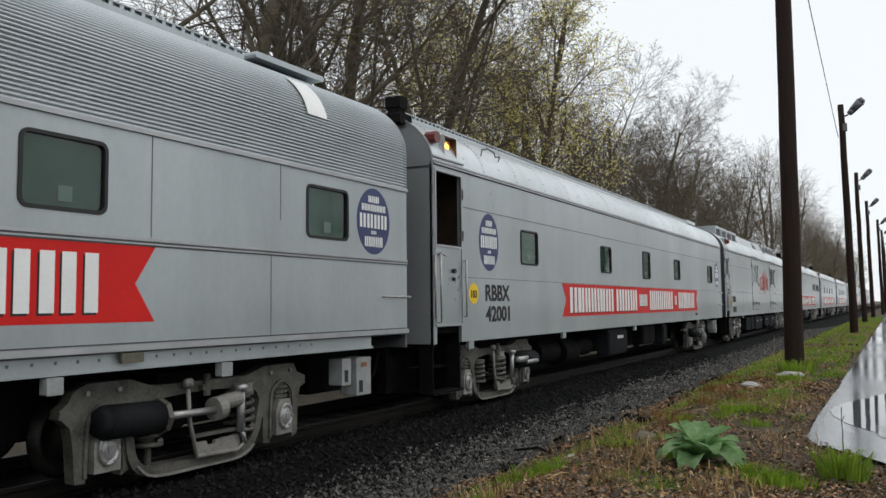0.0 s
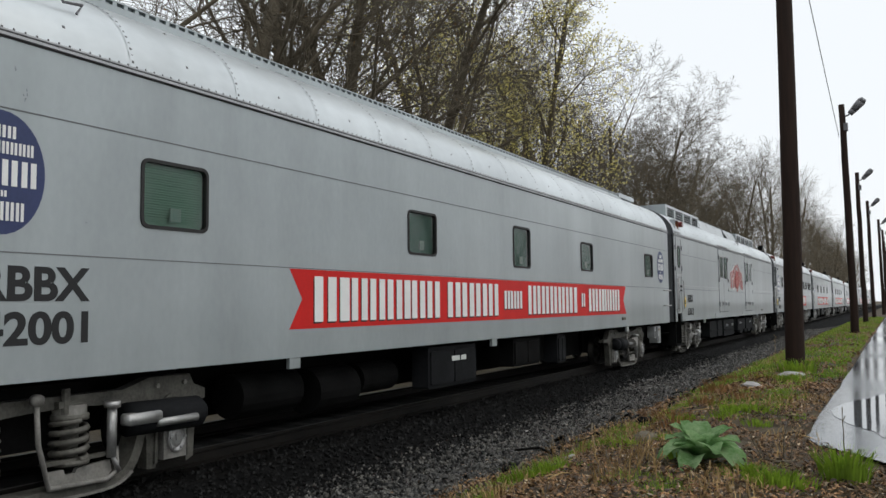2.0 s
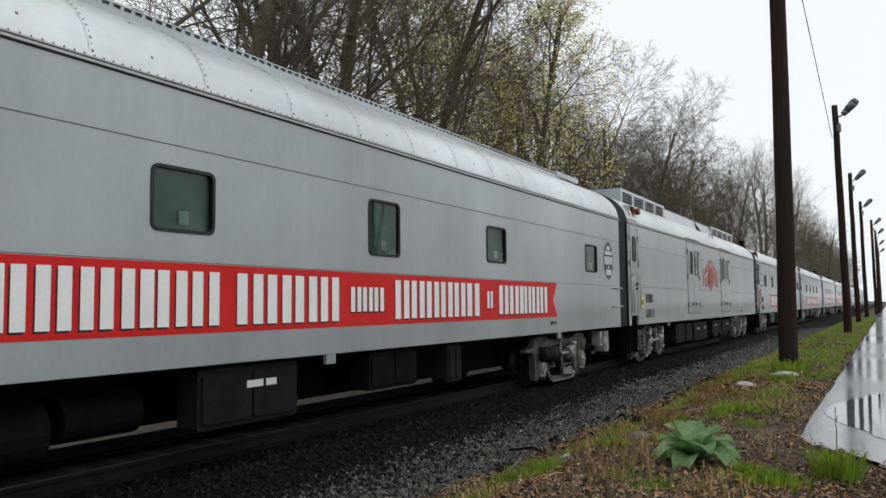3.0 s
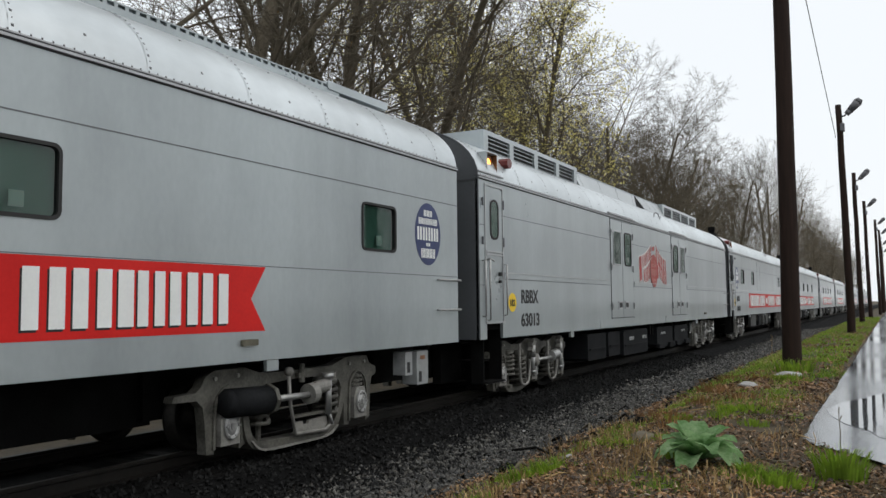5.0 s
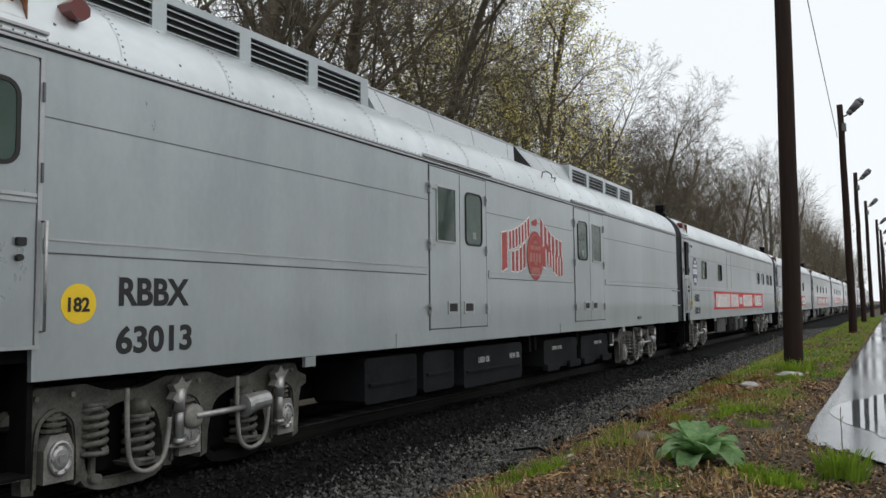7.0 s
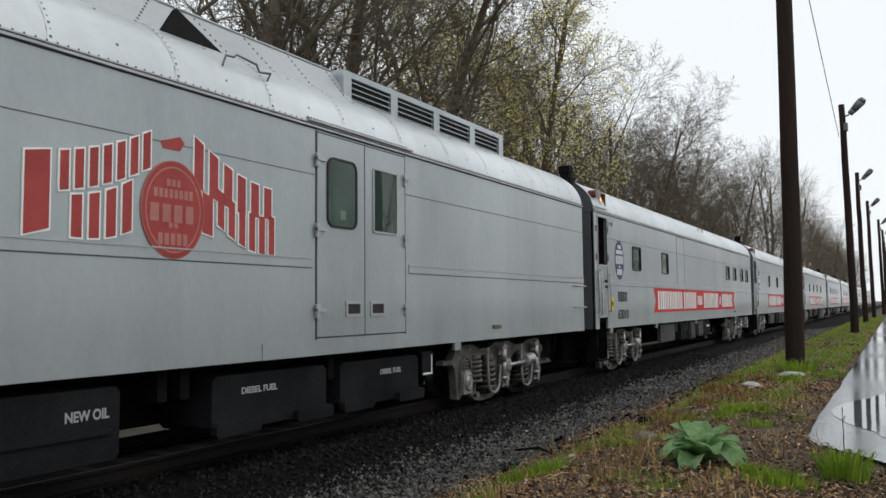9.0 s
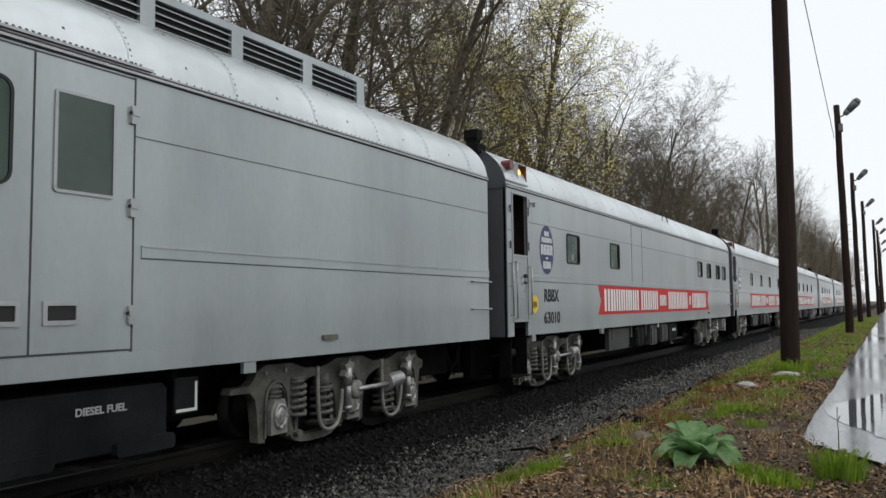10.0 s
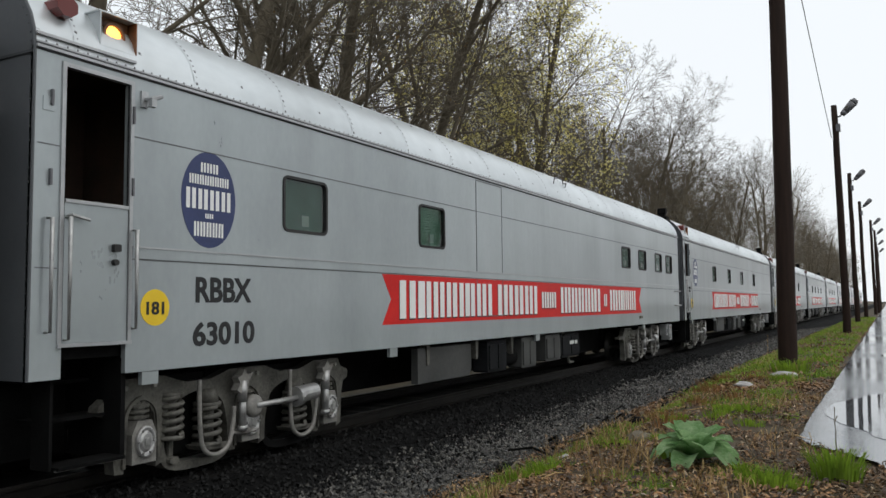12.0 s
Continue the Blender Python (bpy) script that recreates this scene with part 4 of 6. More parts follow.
    # black boxes added behind the steps stand in for the well's shade
    part("well_shade_box", Mesh().box(0.45, 0.62, y0 - 0.1, y1 + 0.1, 0.25, 1.3).box(0.62, SIDE - 0.06, y1 + 0.03, y1 + 0.06, 0.25, 1.3), BLACKIRON, car)


# backing grey, lightened to paint the reflection in a baggage door pane
REFLECT_GREY = mat("pane_reflection_grey", (0.26, 0.275, 0.28), (0.36, 0.38, 0.385), 0.6, 0, 1.2, 8, 0.0)
mat_window_green = glass("green_door_glass", (0.55, 0.70, 0.62))


def marker_lamps(car, ys, yl):
    """A red marker and an amber floodlight on the roof's shoulder."""
    a = radians(25)
    x, z = SIDE * math.cos(a), EAVE + RISE * math.sin(a)
    red = Mesh().prism_x([(ys + 0.11 * math.cos(t * math.tau / 8 + 0.39), z + 0.02 + 0.10 * math.sin(t * math.tau / 8 + 0.39)) for t in range(8)], x - 0.05, x + 0.15)
    part("marker_light", red, REDLENS, car, "red marker light")
    z0, z1, f = EAVE + 0.20, EAVE + 0.52, SIDE - 0.03
    lamp = part("lamp_recess", Mesh().box(f - 0.13, f - 0.12, yl - 0.20, yl + 0.20, z0, z1), ORANGE, car, "dark brown lamp recess set in the roof")
    part("recess_hood", Mesh().box(f - 0.45, f, yl - 0.23, yl + 0.23, z1, z1 + 0.014), ROOF, lamp)
    part("recess_floor", Mesh().box(f - 0.2, f, yl - 0.20, yl + 0.20, z0 - 0.014, z0), ROOF, lamp)
    # this cheek is coloured orange for the lamplight falling on it
    part("recess_cheek", Mesh().add([(f - 0.40, yl + 0.20, z0), (f, yl + 0.20, z0), (f, yl + 0.20, z1), (f - 0.40, yl + 0.20, z1), (f - 0.40, yl + 0.214, z0), (f, yl + 0.214, z0), (f, yl + 0.214, z1), (f - 0.40, yl + 0.214, z1)],
                                 [(0, 1, 2, 3), (7, 6, 5, 4), (1, 5, 6, 2), (0, 4, 5, 1), (3, 2, 6, 7)]), ORANGE, lamp)
    part("recess_cheek", Mesh().prism_x([(yl - 0.214, z0), (yl - 0.20, z0), (yl - 0.20, z1), (yl - 0.214, z1)], f - 0.40, f), HATCH, lamp)
    zc = (z0 + z1) / 2 - 0.01
    # orange rim paints the halo round the lit lens
    part("lens_rim", Mesh().lathe_x([(f - 0.12, 0.115), (f - 0.06, 0.125), (f - 0.06, 0.10), (f - 0.085, 0.095)], yl, zc, 18), ORANGE, lamp)
    part("lens", Mesh().lathe_x([(f - 0.10, 0.098), (f - 0.085, 0.095), (f - 0.06, 0.06), (f - 0.05, 0.0)], yl, zc, 18), GLOW, lamp, "lit amber lamp", True)
    part("rain_strip", Mesh().box(SIDE - 0.01, SIDE + 0.02, -0.0, 1.05, EAVE + 0.10, EAVE + 0.125), TRIM, car)


def new_car(i, label):
    car = new("rail_car", None)
    car.location = (TRACK_X, LEAD + (i - 2) * PITCH, 0)
    return tagged(car, label, "rail car", "cars of the train")


def roof_hook(car, y):
    a = radians(30)
    x, z = SIDE * math.cos(a) + 0.05, EAVE + RISE * math.sin(a)
    part("roof_handhold", Mesh().pipe([(x, y, z - 0.05), (x, y + 0.05, z + 0.08), (x, y + 0.18, z + 0.09), (x, y + 0.22, z + 0.13), (x, y + 0.55, z + 0.10), (x, y + 0.6, z + 0.02), (x, y + 0.8, z + 0.05), (x, y + 0.74, z - 0.05)], 0.012), LAMPGREY, car)


def sill_marks(car, ys):
    for y in ys:
        part("sill_bracket", Mesh().box(SIDE - 0.06, SIDE - 0.01, y, y + 0.2, SILL - 0.13, SILL - 0.004), SILVER, car)


def battery_box(car, y0, y1, z0, material=DARKTANK, marks=True):
    m = Mesh().box(1.12, SIDE - 0.10, y0, y1, z0, SILL - 0.05, 0.03)
    m.box(SIDE - 0.10, SIDE - 0.07, y0 + 0.05, (y0 + y1) / 2 - 0.02, z0 + 0.06, SILL - 0.12, 0.02).box(SIDE - 0.10, SIDE - 0.07, (y0 + y1) / 2 + 0.02, y1 - 0.05, z0 + 0.06, SILL - 0.12, 0.02)
    b = part("equipment_box", m, material, car)
    if marks:
        yc = (y0 + y1) / 2
        part("plate_marking", Mesh().box(SIDE - 0.069, SIDE - 0.066, yc - 0.1, yc + 0.17, SILL - 0.30, SILL - 0.22).box(SIDE - 0.069, SIDE - 0.066, yc + 0.22, yc + 0.40, SILL - 0.30, SILL - 0.22), STICKER, b)


def end_boxes(car, y):
    part("switch_box", Mesh().box(1.2, 1.42, y, y + 0.2, 0.62, 0.97, 0.01), STEEL_PALE, car, "pale grey electrical box")
    part("switch_box", Mesh().box(1.18, 1.44, y + 0.30, y + 0.64, 0.46, 0.97, 0.01), STEEL_PALE, car)
    part("box_marking", Mesh().box(1.42, 1.424, y + 0.05, y + 0.13, 0.66, 0.82).box(1.44, 1.444, y + 0.36, y + 0.44, 0.50, 0.66), LETTER, car)
    part("warning_mark", Mesh().box(1.44, 1.444, y + 0.40, y + 0.54, 0.84, 0.90), ORANGE, car)


STEEL_PALE = mat("pale_grey_box_paint", (0.22, 0.23, 0.23), (0.32, 0.33, 0.33), 0.6, 0, 5, 40, 0.05)


def smoke_jack(car, y, x=0.85):
    m = Mesh().box(x - 0.14, x + 0.14, y + 0.02, y + 0.27, 4.90, 5.10, 0.02).box(x - 0.16, x + 0.2, y - 0.06, y + 0.30, 4.62, 4.80, 0.02).box(x - 0.11, x + 0.11, y + 0.04, y + 0.24, 4.78, 4.92)
    part("chimney_pipe", m, GRIME_SHADE, car, "black roof vent pipe")


def fluted_car(i):
    car = new_car(i, "silver passenger car with a corrugated roof and red banner")
    places = ((18.05, 18.93), (21.84, 22.72), (13.6, 14.5), (9.2, 10.1), (4.8, 5.7))
    shell(car, [hole(*w, 2.53, 3.21) for w in places], fluted=True)
    for w in places:
        window(car, w[0], w[1], 2.53, 3.21, sticker=True)
    oval(car, 22.92, 23.73, 2.39, 3.32)
    banner(car, 5.63, 19.5, 1.54, 2.27)
    for y, z0, z1 in ((19.44, 2.36, 3.37), (21.35, 2.7, 3.37), (21.19, 1.33, 2.28)):
        part("side_seam", Mesh().box(SIDE, SIDE + 0.003, y, y + 0.012, z0, z1), LAP, car)
    level_grab(car, 23.55, 24.18, 1.80)
    part("air_conditioner", Mesh().box(-0.9, 0.75, 21.75, 23.2, 4.92, 5.0, 0.03), SILVER, car, "grey roof equipment plate")
    part("equipment_base", Mesh().box(-0.9, 0.55, 22.0, 22.9, 4.70, 4.92), GRIME_SHADE, car)
    dashes(car, 21.6)
    patch = [((SIDE + 0.03) * math.cos(radians(t)), EAVE + (RISE + 0.03) * math.sin(radians(t))) for t in np.linspace(8, 40, 8)]
    part("roof_patch", Mesh().add([(x, y, z) for y in (21.85, 22.25) for x, z in patch], [(k, k + 1, k + 9, k + 8) for k in range(7)]), WHITE, car, "pale patch on the roof")
    truck(car, 3.1, "plain", True)
    truck(car, 20.44, "plain", True, True, 0.49)
    end_boxes(car, 22.72)
    part("sill_lamp", Mesh().box(SIDE, SIDE + 0.04, 19.1, 19.35, 1.16, 1.25, 0.01), OLIVE, car)
    for y in (18.35, 20.4):
        part("jacking_bracket", Mesh().box(SIDE - 0.08, SIDE + 0.02, y, y + 0.16, 0.93, 1.08, 0.01), STEEL_PALE, car)
    battery_box(car, 9, 11, 0.35)
    return car


def dashes(car, end=22.0):
    """The raised strip along the roof, open in a row of slots under its upper edge."""
    strip = part("roof_strip", Mesh().box(0.64, 0.70, 0.3, end, 4.76, 4.905).box(0.64, 0.70, 0.3, end, 4.948, 4.965), SILVER, car, "flat grey slotted strip along the roof")
    m = Mesh()
    for k in range(int((end - 0.4) / 0.144)):
        y = 0.4 + 0.144 * k
        m.box(0.645, 0.695, y, y + 0.05, 4.905, 4.948)
    m.box(0.60, 0.63, 0.3, end, 4.76, 4.96)
    tagged(part("slot_web", m, SILVER, strip), kind="stuff")


def coach(i, number, disc_no, windows, shown=True, label="silver passenger car with red banner and dark windows", spinning=True, belt=False, strip=True, door=(0.10, 0.93), opened=True, bn=(5.63, 19.45)):
    car = new_car(i, label)
    y0, y1 = door
    holes = [(y0, y1, 1.37, 3.84), (y0, y1, 0.5, 1.34)] if opened else [(y0, y1, 0.5, 1.34)]
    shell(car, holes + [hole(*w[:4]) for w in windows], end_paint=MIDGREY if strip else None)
    vestibule(car, y0, y1, opened)
    for k, (a, b, c, d, blind) in enumerate(windows):
        window(car, a, b, c, d, blind)
    oval(car, 1.60 + 0.6 * (y1 - 0.9), 2.39 + 0.6 * (y1 - 0.9), 2.28 if not belt else 2.305, 3.31 if not belt else 3.34)
    if strip:
        oval(car, 22.82, 23.61, 2.30, 3.28)
    banner(car, bn[0], bn[1], 1.40, 2.13)
    disc(car, 1.388 if not belt else 1.338, 1.868 if not belt else 1.677, disc_no)
    if number:
        if belt:
            lettering("car_mark", "RBBX", 0.27, SIDE + 0.003, 1.87, 1.735, LETTER, car, 0.845)
            lettering("car_number", number, 0.255, SIDE + 0.003, 1.837, 1.28, LETTER, car, 0.93)
        else:
            lettering("car_mark", "RBBX", 0.295, SIDE + 0.003, 1.845, 1.75, LETTER, car, 1.03)
            lettering("car_number", number, 0.285, SIDE + 0.003, 1.848, 1.382, LETTER, car, 1.015)
    if belt:
        part("belt_moulding", Mesh().box(SIDE, SIDE + 0.012, 1.05, LONG, 2.15, 2.26), SILVER, car)
        part("belt_shadow", Mesh().box(SIDE, SIDE + 0.004, 1.05, LONG, 2.135, 2.147), LAP, car)
        part("belt_bead", Mesh().box(SIDE, SIDE + 0.022, 1.05, LONG, 2.252, 2.268), TRIM, car)
    else:
        part("side_seam", Mesh().box(SIDE, SIDE + 0.003, 1.0, LONG, 2.136, 2.147), LAP, car)
    marker_lamps(car, 0.16 if strip else 0.30, 0.66 if strip else 0.88)
    if strip:
        dashes(car)
        part("fan_plate", Mesh().box(-0.9, 0.72, 21.7, 23.3, 4.88, 5.0, 0.02).box(-0.8, 0.6, 21.8, 23.2, 4.72, 4.88), SILVER, car)
    roof_hook(car, 12.75 if belt else 2.05)
    truck(car, 2.97 if belt else 2.83, "hoop" if belt else "plain", spinning)
    truck(car, 20.3 if belt else 20.415, "hoop" if belt else "plain", spinning, True)
    sill_marks(car, (5.65, 1.2, 11.2, 19.5))
    part("sill_lamp", Mesh().box(SIDE, SIDE + 0.04, 19.05, 19.3, 1.24, 1.31, 0.01), OLIVE, car)
    if belt:
        part("water_tank", Mesh().prism_x([(6.62, 0.45), (8.36, 0.45), (8.46, 0.55), (8.46, 1.0), (6.62, 1.0)], 1.28, SIDE - 0.12), GREYTANK, car, "dull grey water tank under the floor")
        for y in (6.92, 8.66, 10.2, 13.0):
            part("tank_hanger", Mesh().prism_x([(y - 0.03, 0.72), (y + 0.03, 0.72), (y + 0.06, SILL - 0.01), (y - 0.06, SILL - 0.01)], 1.30, 1.42), STEEL_DIRTY, car)
        battery_box(car, 9.08, 9.9, 0.44, DARKTANK, False)
        part("reservoir", Mesh().tube((1.15, 9.95, 0.66), (1.15, 10.6, 0.66), 0.20, n=18), BLACKIRON, car)
        battery_box(car, 10.65, 11.38, 0.41, GREYTANK, False)
        battery_box(car, 11.92, 12.80, 0.46, GREYTANK, False)
        battery_box(car, 12.86, 14.05, 0.48, DARKTANK, True)
        part("drain_pipe", Mesh().pipe([(1.3, 13.6, 0.5), (1.32, 13.62, 0.34), (1.32, 13.9, 0.32)], 0.03, 7), STEEL_DIRTY, car)
    else:
        battery_box(car, 9.08, 10.72, 0.36)
        for a, b, z, r in ((5.2, 6.3, 0.62, 0.26), (6.6, 7.5, 0.55, 0.30), (7.7, 8.6, 0.62, 0.22)):
            part("reservoir", Mesh().tube((0.95, a, z), (0.95, b, z), r, n=18), BLACKIRON, car, "black air reservoir")
        battery_box(car, 12.3, 13.6, 0.48, BLACKIRON, False)
        battery_box(car, 14.6, 15.1, 0.4, DARKTANK, False)
    end_boxes(car, 22.68)
    level_grab(car, 23.5, 24.17, 2.08)
    level_grab(car, 23.5, 24.17, 1.60)
    smoke_jack(car, -0.1, 0.82)
    if belt:
        part("gangway_plate", Mesh().box(0.62, 0.98, -0.40, -0.36, 1.35, 3.05, 0.03), ENDGREY, car, "dark grey gangway side plate")
        for z in (3.4, 4.0):
            part("buffer_arm", Mesh().box(0.85, 1.0, -0.2, -0.02, z, z + 0.04, 0.01), BLACKIRON, car)
    return car


def louvre_box(car, y0, y1):
    """A raised roof housing with four louvred openings and a sloping end."""
    x, z0, z1 = 0.95, 4.55, 5.14
    m = Mesh().box(-0.95, x - 0.06, y0, y1, z0, z1)
    m.box(x - 0.06, x, y0, y1, z1 - 0.09, z1).box(x - 0.06, x, y0, y1, z0, z0 + 0.06)
    n = 4
    w = (y1 - y0) / n
    for k in range(n + 1):
        c = min(max(y0 + k * w, y0 + 0.1), y1 - 0.1)
        m.box(x - 0.06, x, c - 0.1, c + 0.1, z0 + 0.06, z1 - 0.09)
    ob = part("roof_housing", m, SILVER, car, "grey louvred equipment housing on the roof")
    for k in range(n):
        part("dark_opening", Mesh().box(x - 0.06, x - 0.054, y0 + k * w + 0.1, y0 + (k + 1) * w - 0.1, z0 + 0.06, z1 - 0.09), RUBBER, ob)
        for j in range(5):
            z = z0 + 0.12 + 0.085 * j
            part("louvre", Mesh().add([(x - 0.05, yy, z + dz) for yy in (y0 + k * w + 0.1, y0 + (k + 1) * w - 0.1) for dz in (0.0, 0.012)] + [(x - 0.005, yy, z - 0.03 + dz) for yy in (y0 + k * w + 0.1, y0 + (k + 1) * w - 0.1) for dz in (0.0, 0.012)],
                                [(0, 2, 6, 4), (1, 5, 7, 3), (4, 6, 7, 5), (0, 1, 3, 2)]), SILVER, ob)


def hatch_cover(car, low, high):
    """A long bright cover with sloping sides; low and high are its ends along the roof and along its top edge."""
    (a, b), (c, d) = low, high
    xb, xt, zb, zt = 1.02, 0.80, 4.60, 5.10
    m = Mesh().add([(xb, a, zb), (xb, b, zb), (xt, d, zt), (xt, c, zt), (-xb, a, zb), (-xb, b, zb), (-xt, d, zt), (-xt, c, zt)],
                   [(0, 1, 2, 3), (3, 2, 6, 7), (5, 4, 7, 6), (4, 0, 3, 7), (1, 5, 6, 2)])
    ob = part("roof_hatch", m, HATCH, car, "bright sloping hatch cover on the roof")
    dots = []
    for f in np.linspace(0.06, 0.94, 4):
        for g in np.linspace(0.1, 0.9, 9):
            y = (a + (b - a) * f) * (1 - g) + (c + (d - c) * f) * g
            dots.append(((xb + (xt - xb) * g, y, zb + (zt - zb) * g), (0.9, 0, 0.4)))
    tagged(part("rivets", rivets(dots), SEAM, ob), kind="stuff")
    part("hatch_rim", Mesh().tube((xt, c, zt), (xt, d, zt), 0.02, n=6), SILVER, ob)


def double_doors(car, y0, y1, z0, z1, swap):
    mid = (y0 + y1) / 2
    ob = part("baggage_door", Mesh().box(SIDE - 0.04, SIDE + 0.012, y0, mid - 0.012, z0, z1), SILVER, car, "grey baggage door leaf")
    part("baggage_door", Mesh().box(SIDE - 0.04, SIDE + 0.012, mid + 0.012, y1, z0, z1), SILVER, car, "grey baggage door leaf")
    g = Mesh()
    for a, b, c, d in ((y0 - 0.03, y0, z0 - 0.03, z1 + 0.03), (y1, y1 + 0.03, z0 - 0.03, z1 + 0.03), (mid - 0.012, mid + 0.012, z0, z1), (y0, y1, z0 - 0.02, z0), (y0, y1, z1, z1 + 0.02)):
        g.box(SIDE - 0.02, SIDE + 0.006, a, b, c, d)
    part("door_gap", g, SEAM, ob)
    rail = part("drip_rail", Mesh().prism_x([(y0 - 0.2, EAVE + 0.05), (y1 + 0.2, EAVE + 0.05), (y1 + 0.2, EAVE + 0.075), (y0 - 0.2, EAVE + 0.075)], SIDE - 0.02, SIDE + 0.05), TRIM, car)
    tagged(part("rivets", rivets([((SIDE + 0.004, y0 - 0.18 + 0.06 * k, EAVE + z), (1, 0, 0.2)) for k in range(int((y1 - y0 + 0.36) / 0.06)) for z in (0.025, 0.095)]), SEAM, rail), kind="stuff")
    part("kick_plate", Mesh().box(SIDE, SIDE + 0.012, y0 - 1.0, y1 + 0.6, SILL + 0.0, z0 - 0.04), SILVER, car)
    for a, b, c, d, tinted in ((y0 + 0.22, y0 + 0.82, 2.72, 3.58, not swap), (mid + 0.22, mid + 0.80, 2.72, 3.58, swap)):
        r = 0.1 if tinted else 0.01
        w = part("door_window", ring(Mesh(), rounded(a - 0.03, b + 0.03, c - 0.03, d + 0.03, r + 0.03), rounded(a, b, c, d, r), SIDE, SIDE + 0.03), RUBBER if tinted else TRIM, ob)
        part("pane", sheet_pane(rounded(a, b, c, d, r), SIDE + 0.02), mat_window_green, w)
        # the pale grey sheet stands in for the pane's reflection
        part("blind", Mesh().prism_x(rounded(a, b, c, d, r), SIDE + 0.013, SIDE + 0.015), DARKIN if tinted else REFLECT_GREY, w)
        if tinted:
            part("sticker", Mesh().box(SIDE + 0.0155, SIDE + 0.018, a + 0.26, a + 0.38, c + 0.09, c + 0.21), STICKER, w, "small white sticker behind the pane")
    for a in (mid - 0.45, mid + 0.12):
        v = part("door_vent", ring(Mesh(), rounded(a, a + 0.36, 1.53, 1.74, 0.01), rounded(a + 0.04, a + 0.32, 1.57, 1.70, 0.01), SIDE, SIDE + 0.03), TRIM, ob)
        part("dark_opening", Mesh().box(SIDE + 0.0125, SIDE + 0.014, a + 0.04, a + 0.32, 1.57, 1.70), RUBBER, v)
    for z in (1.6, 2.62, 3.52):
        for y in (y0, y1):
            part("hinge", Mesh().box(SIDE + 0.012, SIDE + 0.06, y - 0.05, y + 0.14 if y == y0 else y + 0.05, z, z + 0.05, 0.01).box(SIDE + 0.012, SIDE + 0.05, y - 0.05, y + 0.02, z - 0.08, z + 0.10, 0.01), TRIM, ob)


def round_emblem(car):
    """Red block marks in two waving rows either side of a red disc."""
    pts = lambda r: [(11.92 + r * 0.82 * math.cos(t * math.tau / 40), 2.66 + r * math.sin(t * math.tau / 40)) for t in range(40)]
    edge = part("emblem_disc", Mesh().prism_x(pts(0.5), SIDE, SIDE + 0.018), PALERED, car, "faded red round emblem with pale bars")
    part("disc_rim", ring(Mesh(), pts(0.49), pts(0.44), SIDE + 0.018, SIDE + 0.020), DULLRED, edge)
    part("disc_field", Mesh().prism_x(pts(0.42), SIDE + 0.018, SIDE + 0.0195), DULLRED, edge)
    bars = Mesh()
    for z, h, w, k in ((2.93, 0.07, 0.10, 3), (2.82, 0.09, 0.26, 8), (2.62, 0.18, 0.30, 4), (2.50, 0.05, 0.07, 2), (2.36, 0.12, 0.20, 5)):
        for i in range(k):
            s = 2 * w / k
            bars.box(SIDE + 0.0196, SIDE + 0.022, 11.92 - w + i * s, 11.92 - w + i * s + 0.7 * s, z - h / 2, z + h / 2)
    tagged(part("pale_marking", bars, PALERED, edge), kind="stuff")
    # start and end of each row: along the car, lower edge, upper edge; then the number of blocks
    rows = (((10.31, 2.30, 3.01), (10.60, 2.42, 3.10), 1), ((10.64, 2.71, 3.06), (11.68, 3.08, 3.44), 7), ((10.76, 2.31, 2.68), (11.48, 2.44, 2.94), 4),
            ((12.19, 2.95, 3.46), (13.47, 2.70, 3.03), 6), ((12.31, 2.46, 2.89), (12.49, 2.46, 2.86), 1), ((12.53, 2.56, 2.95), (13.50, 2.28, 2.72), 6))
    for (ya, la, ha), (yb, lb, hb), k in rows:
        for i in range(k):
            f0, f1 = i / k, (i + (0.58 if k > 1 else 0.8)) / k
            sag = lambda f: -0.10 * math.sin(f * math.pi) if ya > 12 and k == 6 else -0.05 * math.sin(f * math.pi)
            y0, y1 = ya + f0 * (yb - ya), ya + f1 * (yb - ya)
            l0, l1, h0, h1 = (la + (lb - la) * f0 + sag(f0), la + (lb - la) * f1 + sag(f1), ha + (hb - ha) * f0 + sag(f0), ha + (hb - ha) * f1 + sag(f1))
            e, o = 0.018, 0.0130 + 0.0012 * (i % 3)
            part("emblem_edge", Mesh().prism_x([(y0 - e, l0 - e), (y1 + e, l1 - e), (y1 + e, h1 + e), (y0 - e, h0 + e)], SIDE, SIDE + o), WHITE, car)
            part("emblem_block", Mesh().prism_x([(y0, l0), (y1, l1), (y1, h1), (y0, h0)], SIDE + o, SIDE + o + 0.004), DULLRED, car)
    part("emblem_block", Mesh().prism_x([(11.78, 3.27), (12.0, 3.27), (12.06, 3.36), (12.0, 3.42), (11.88, 3.38), (11.75, 3.34)], SIDE + 0.003, SIDE + 0.006), DULLRED, car)


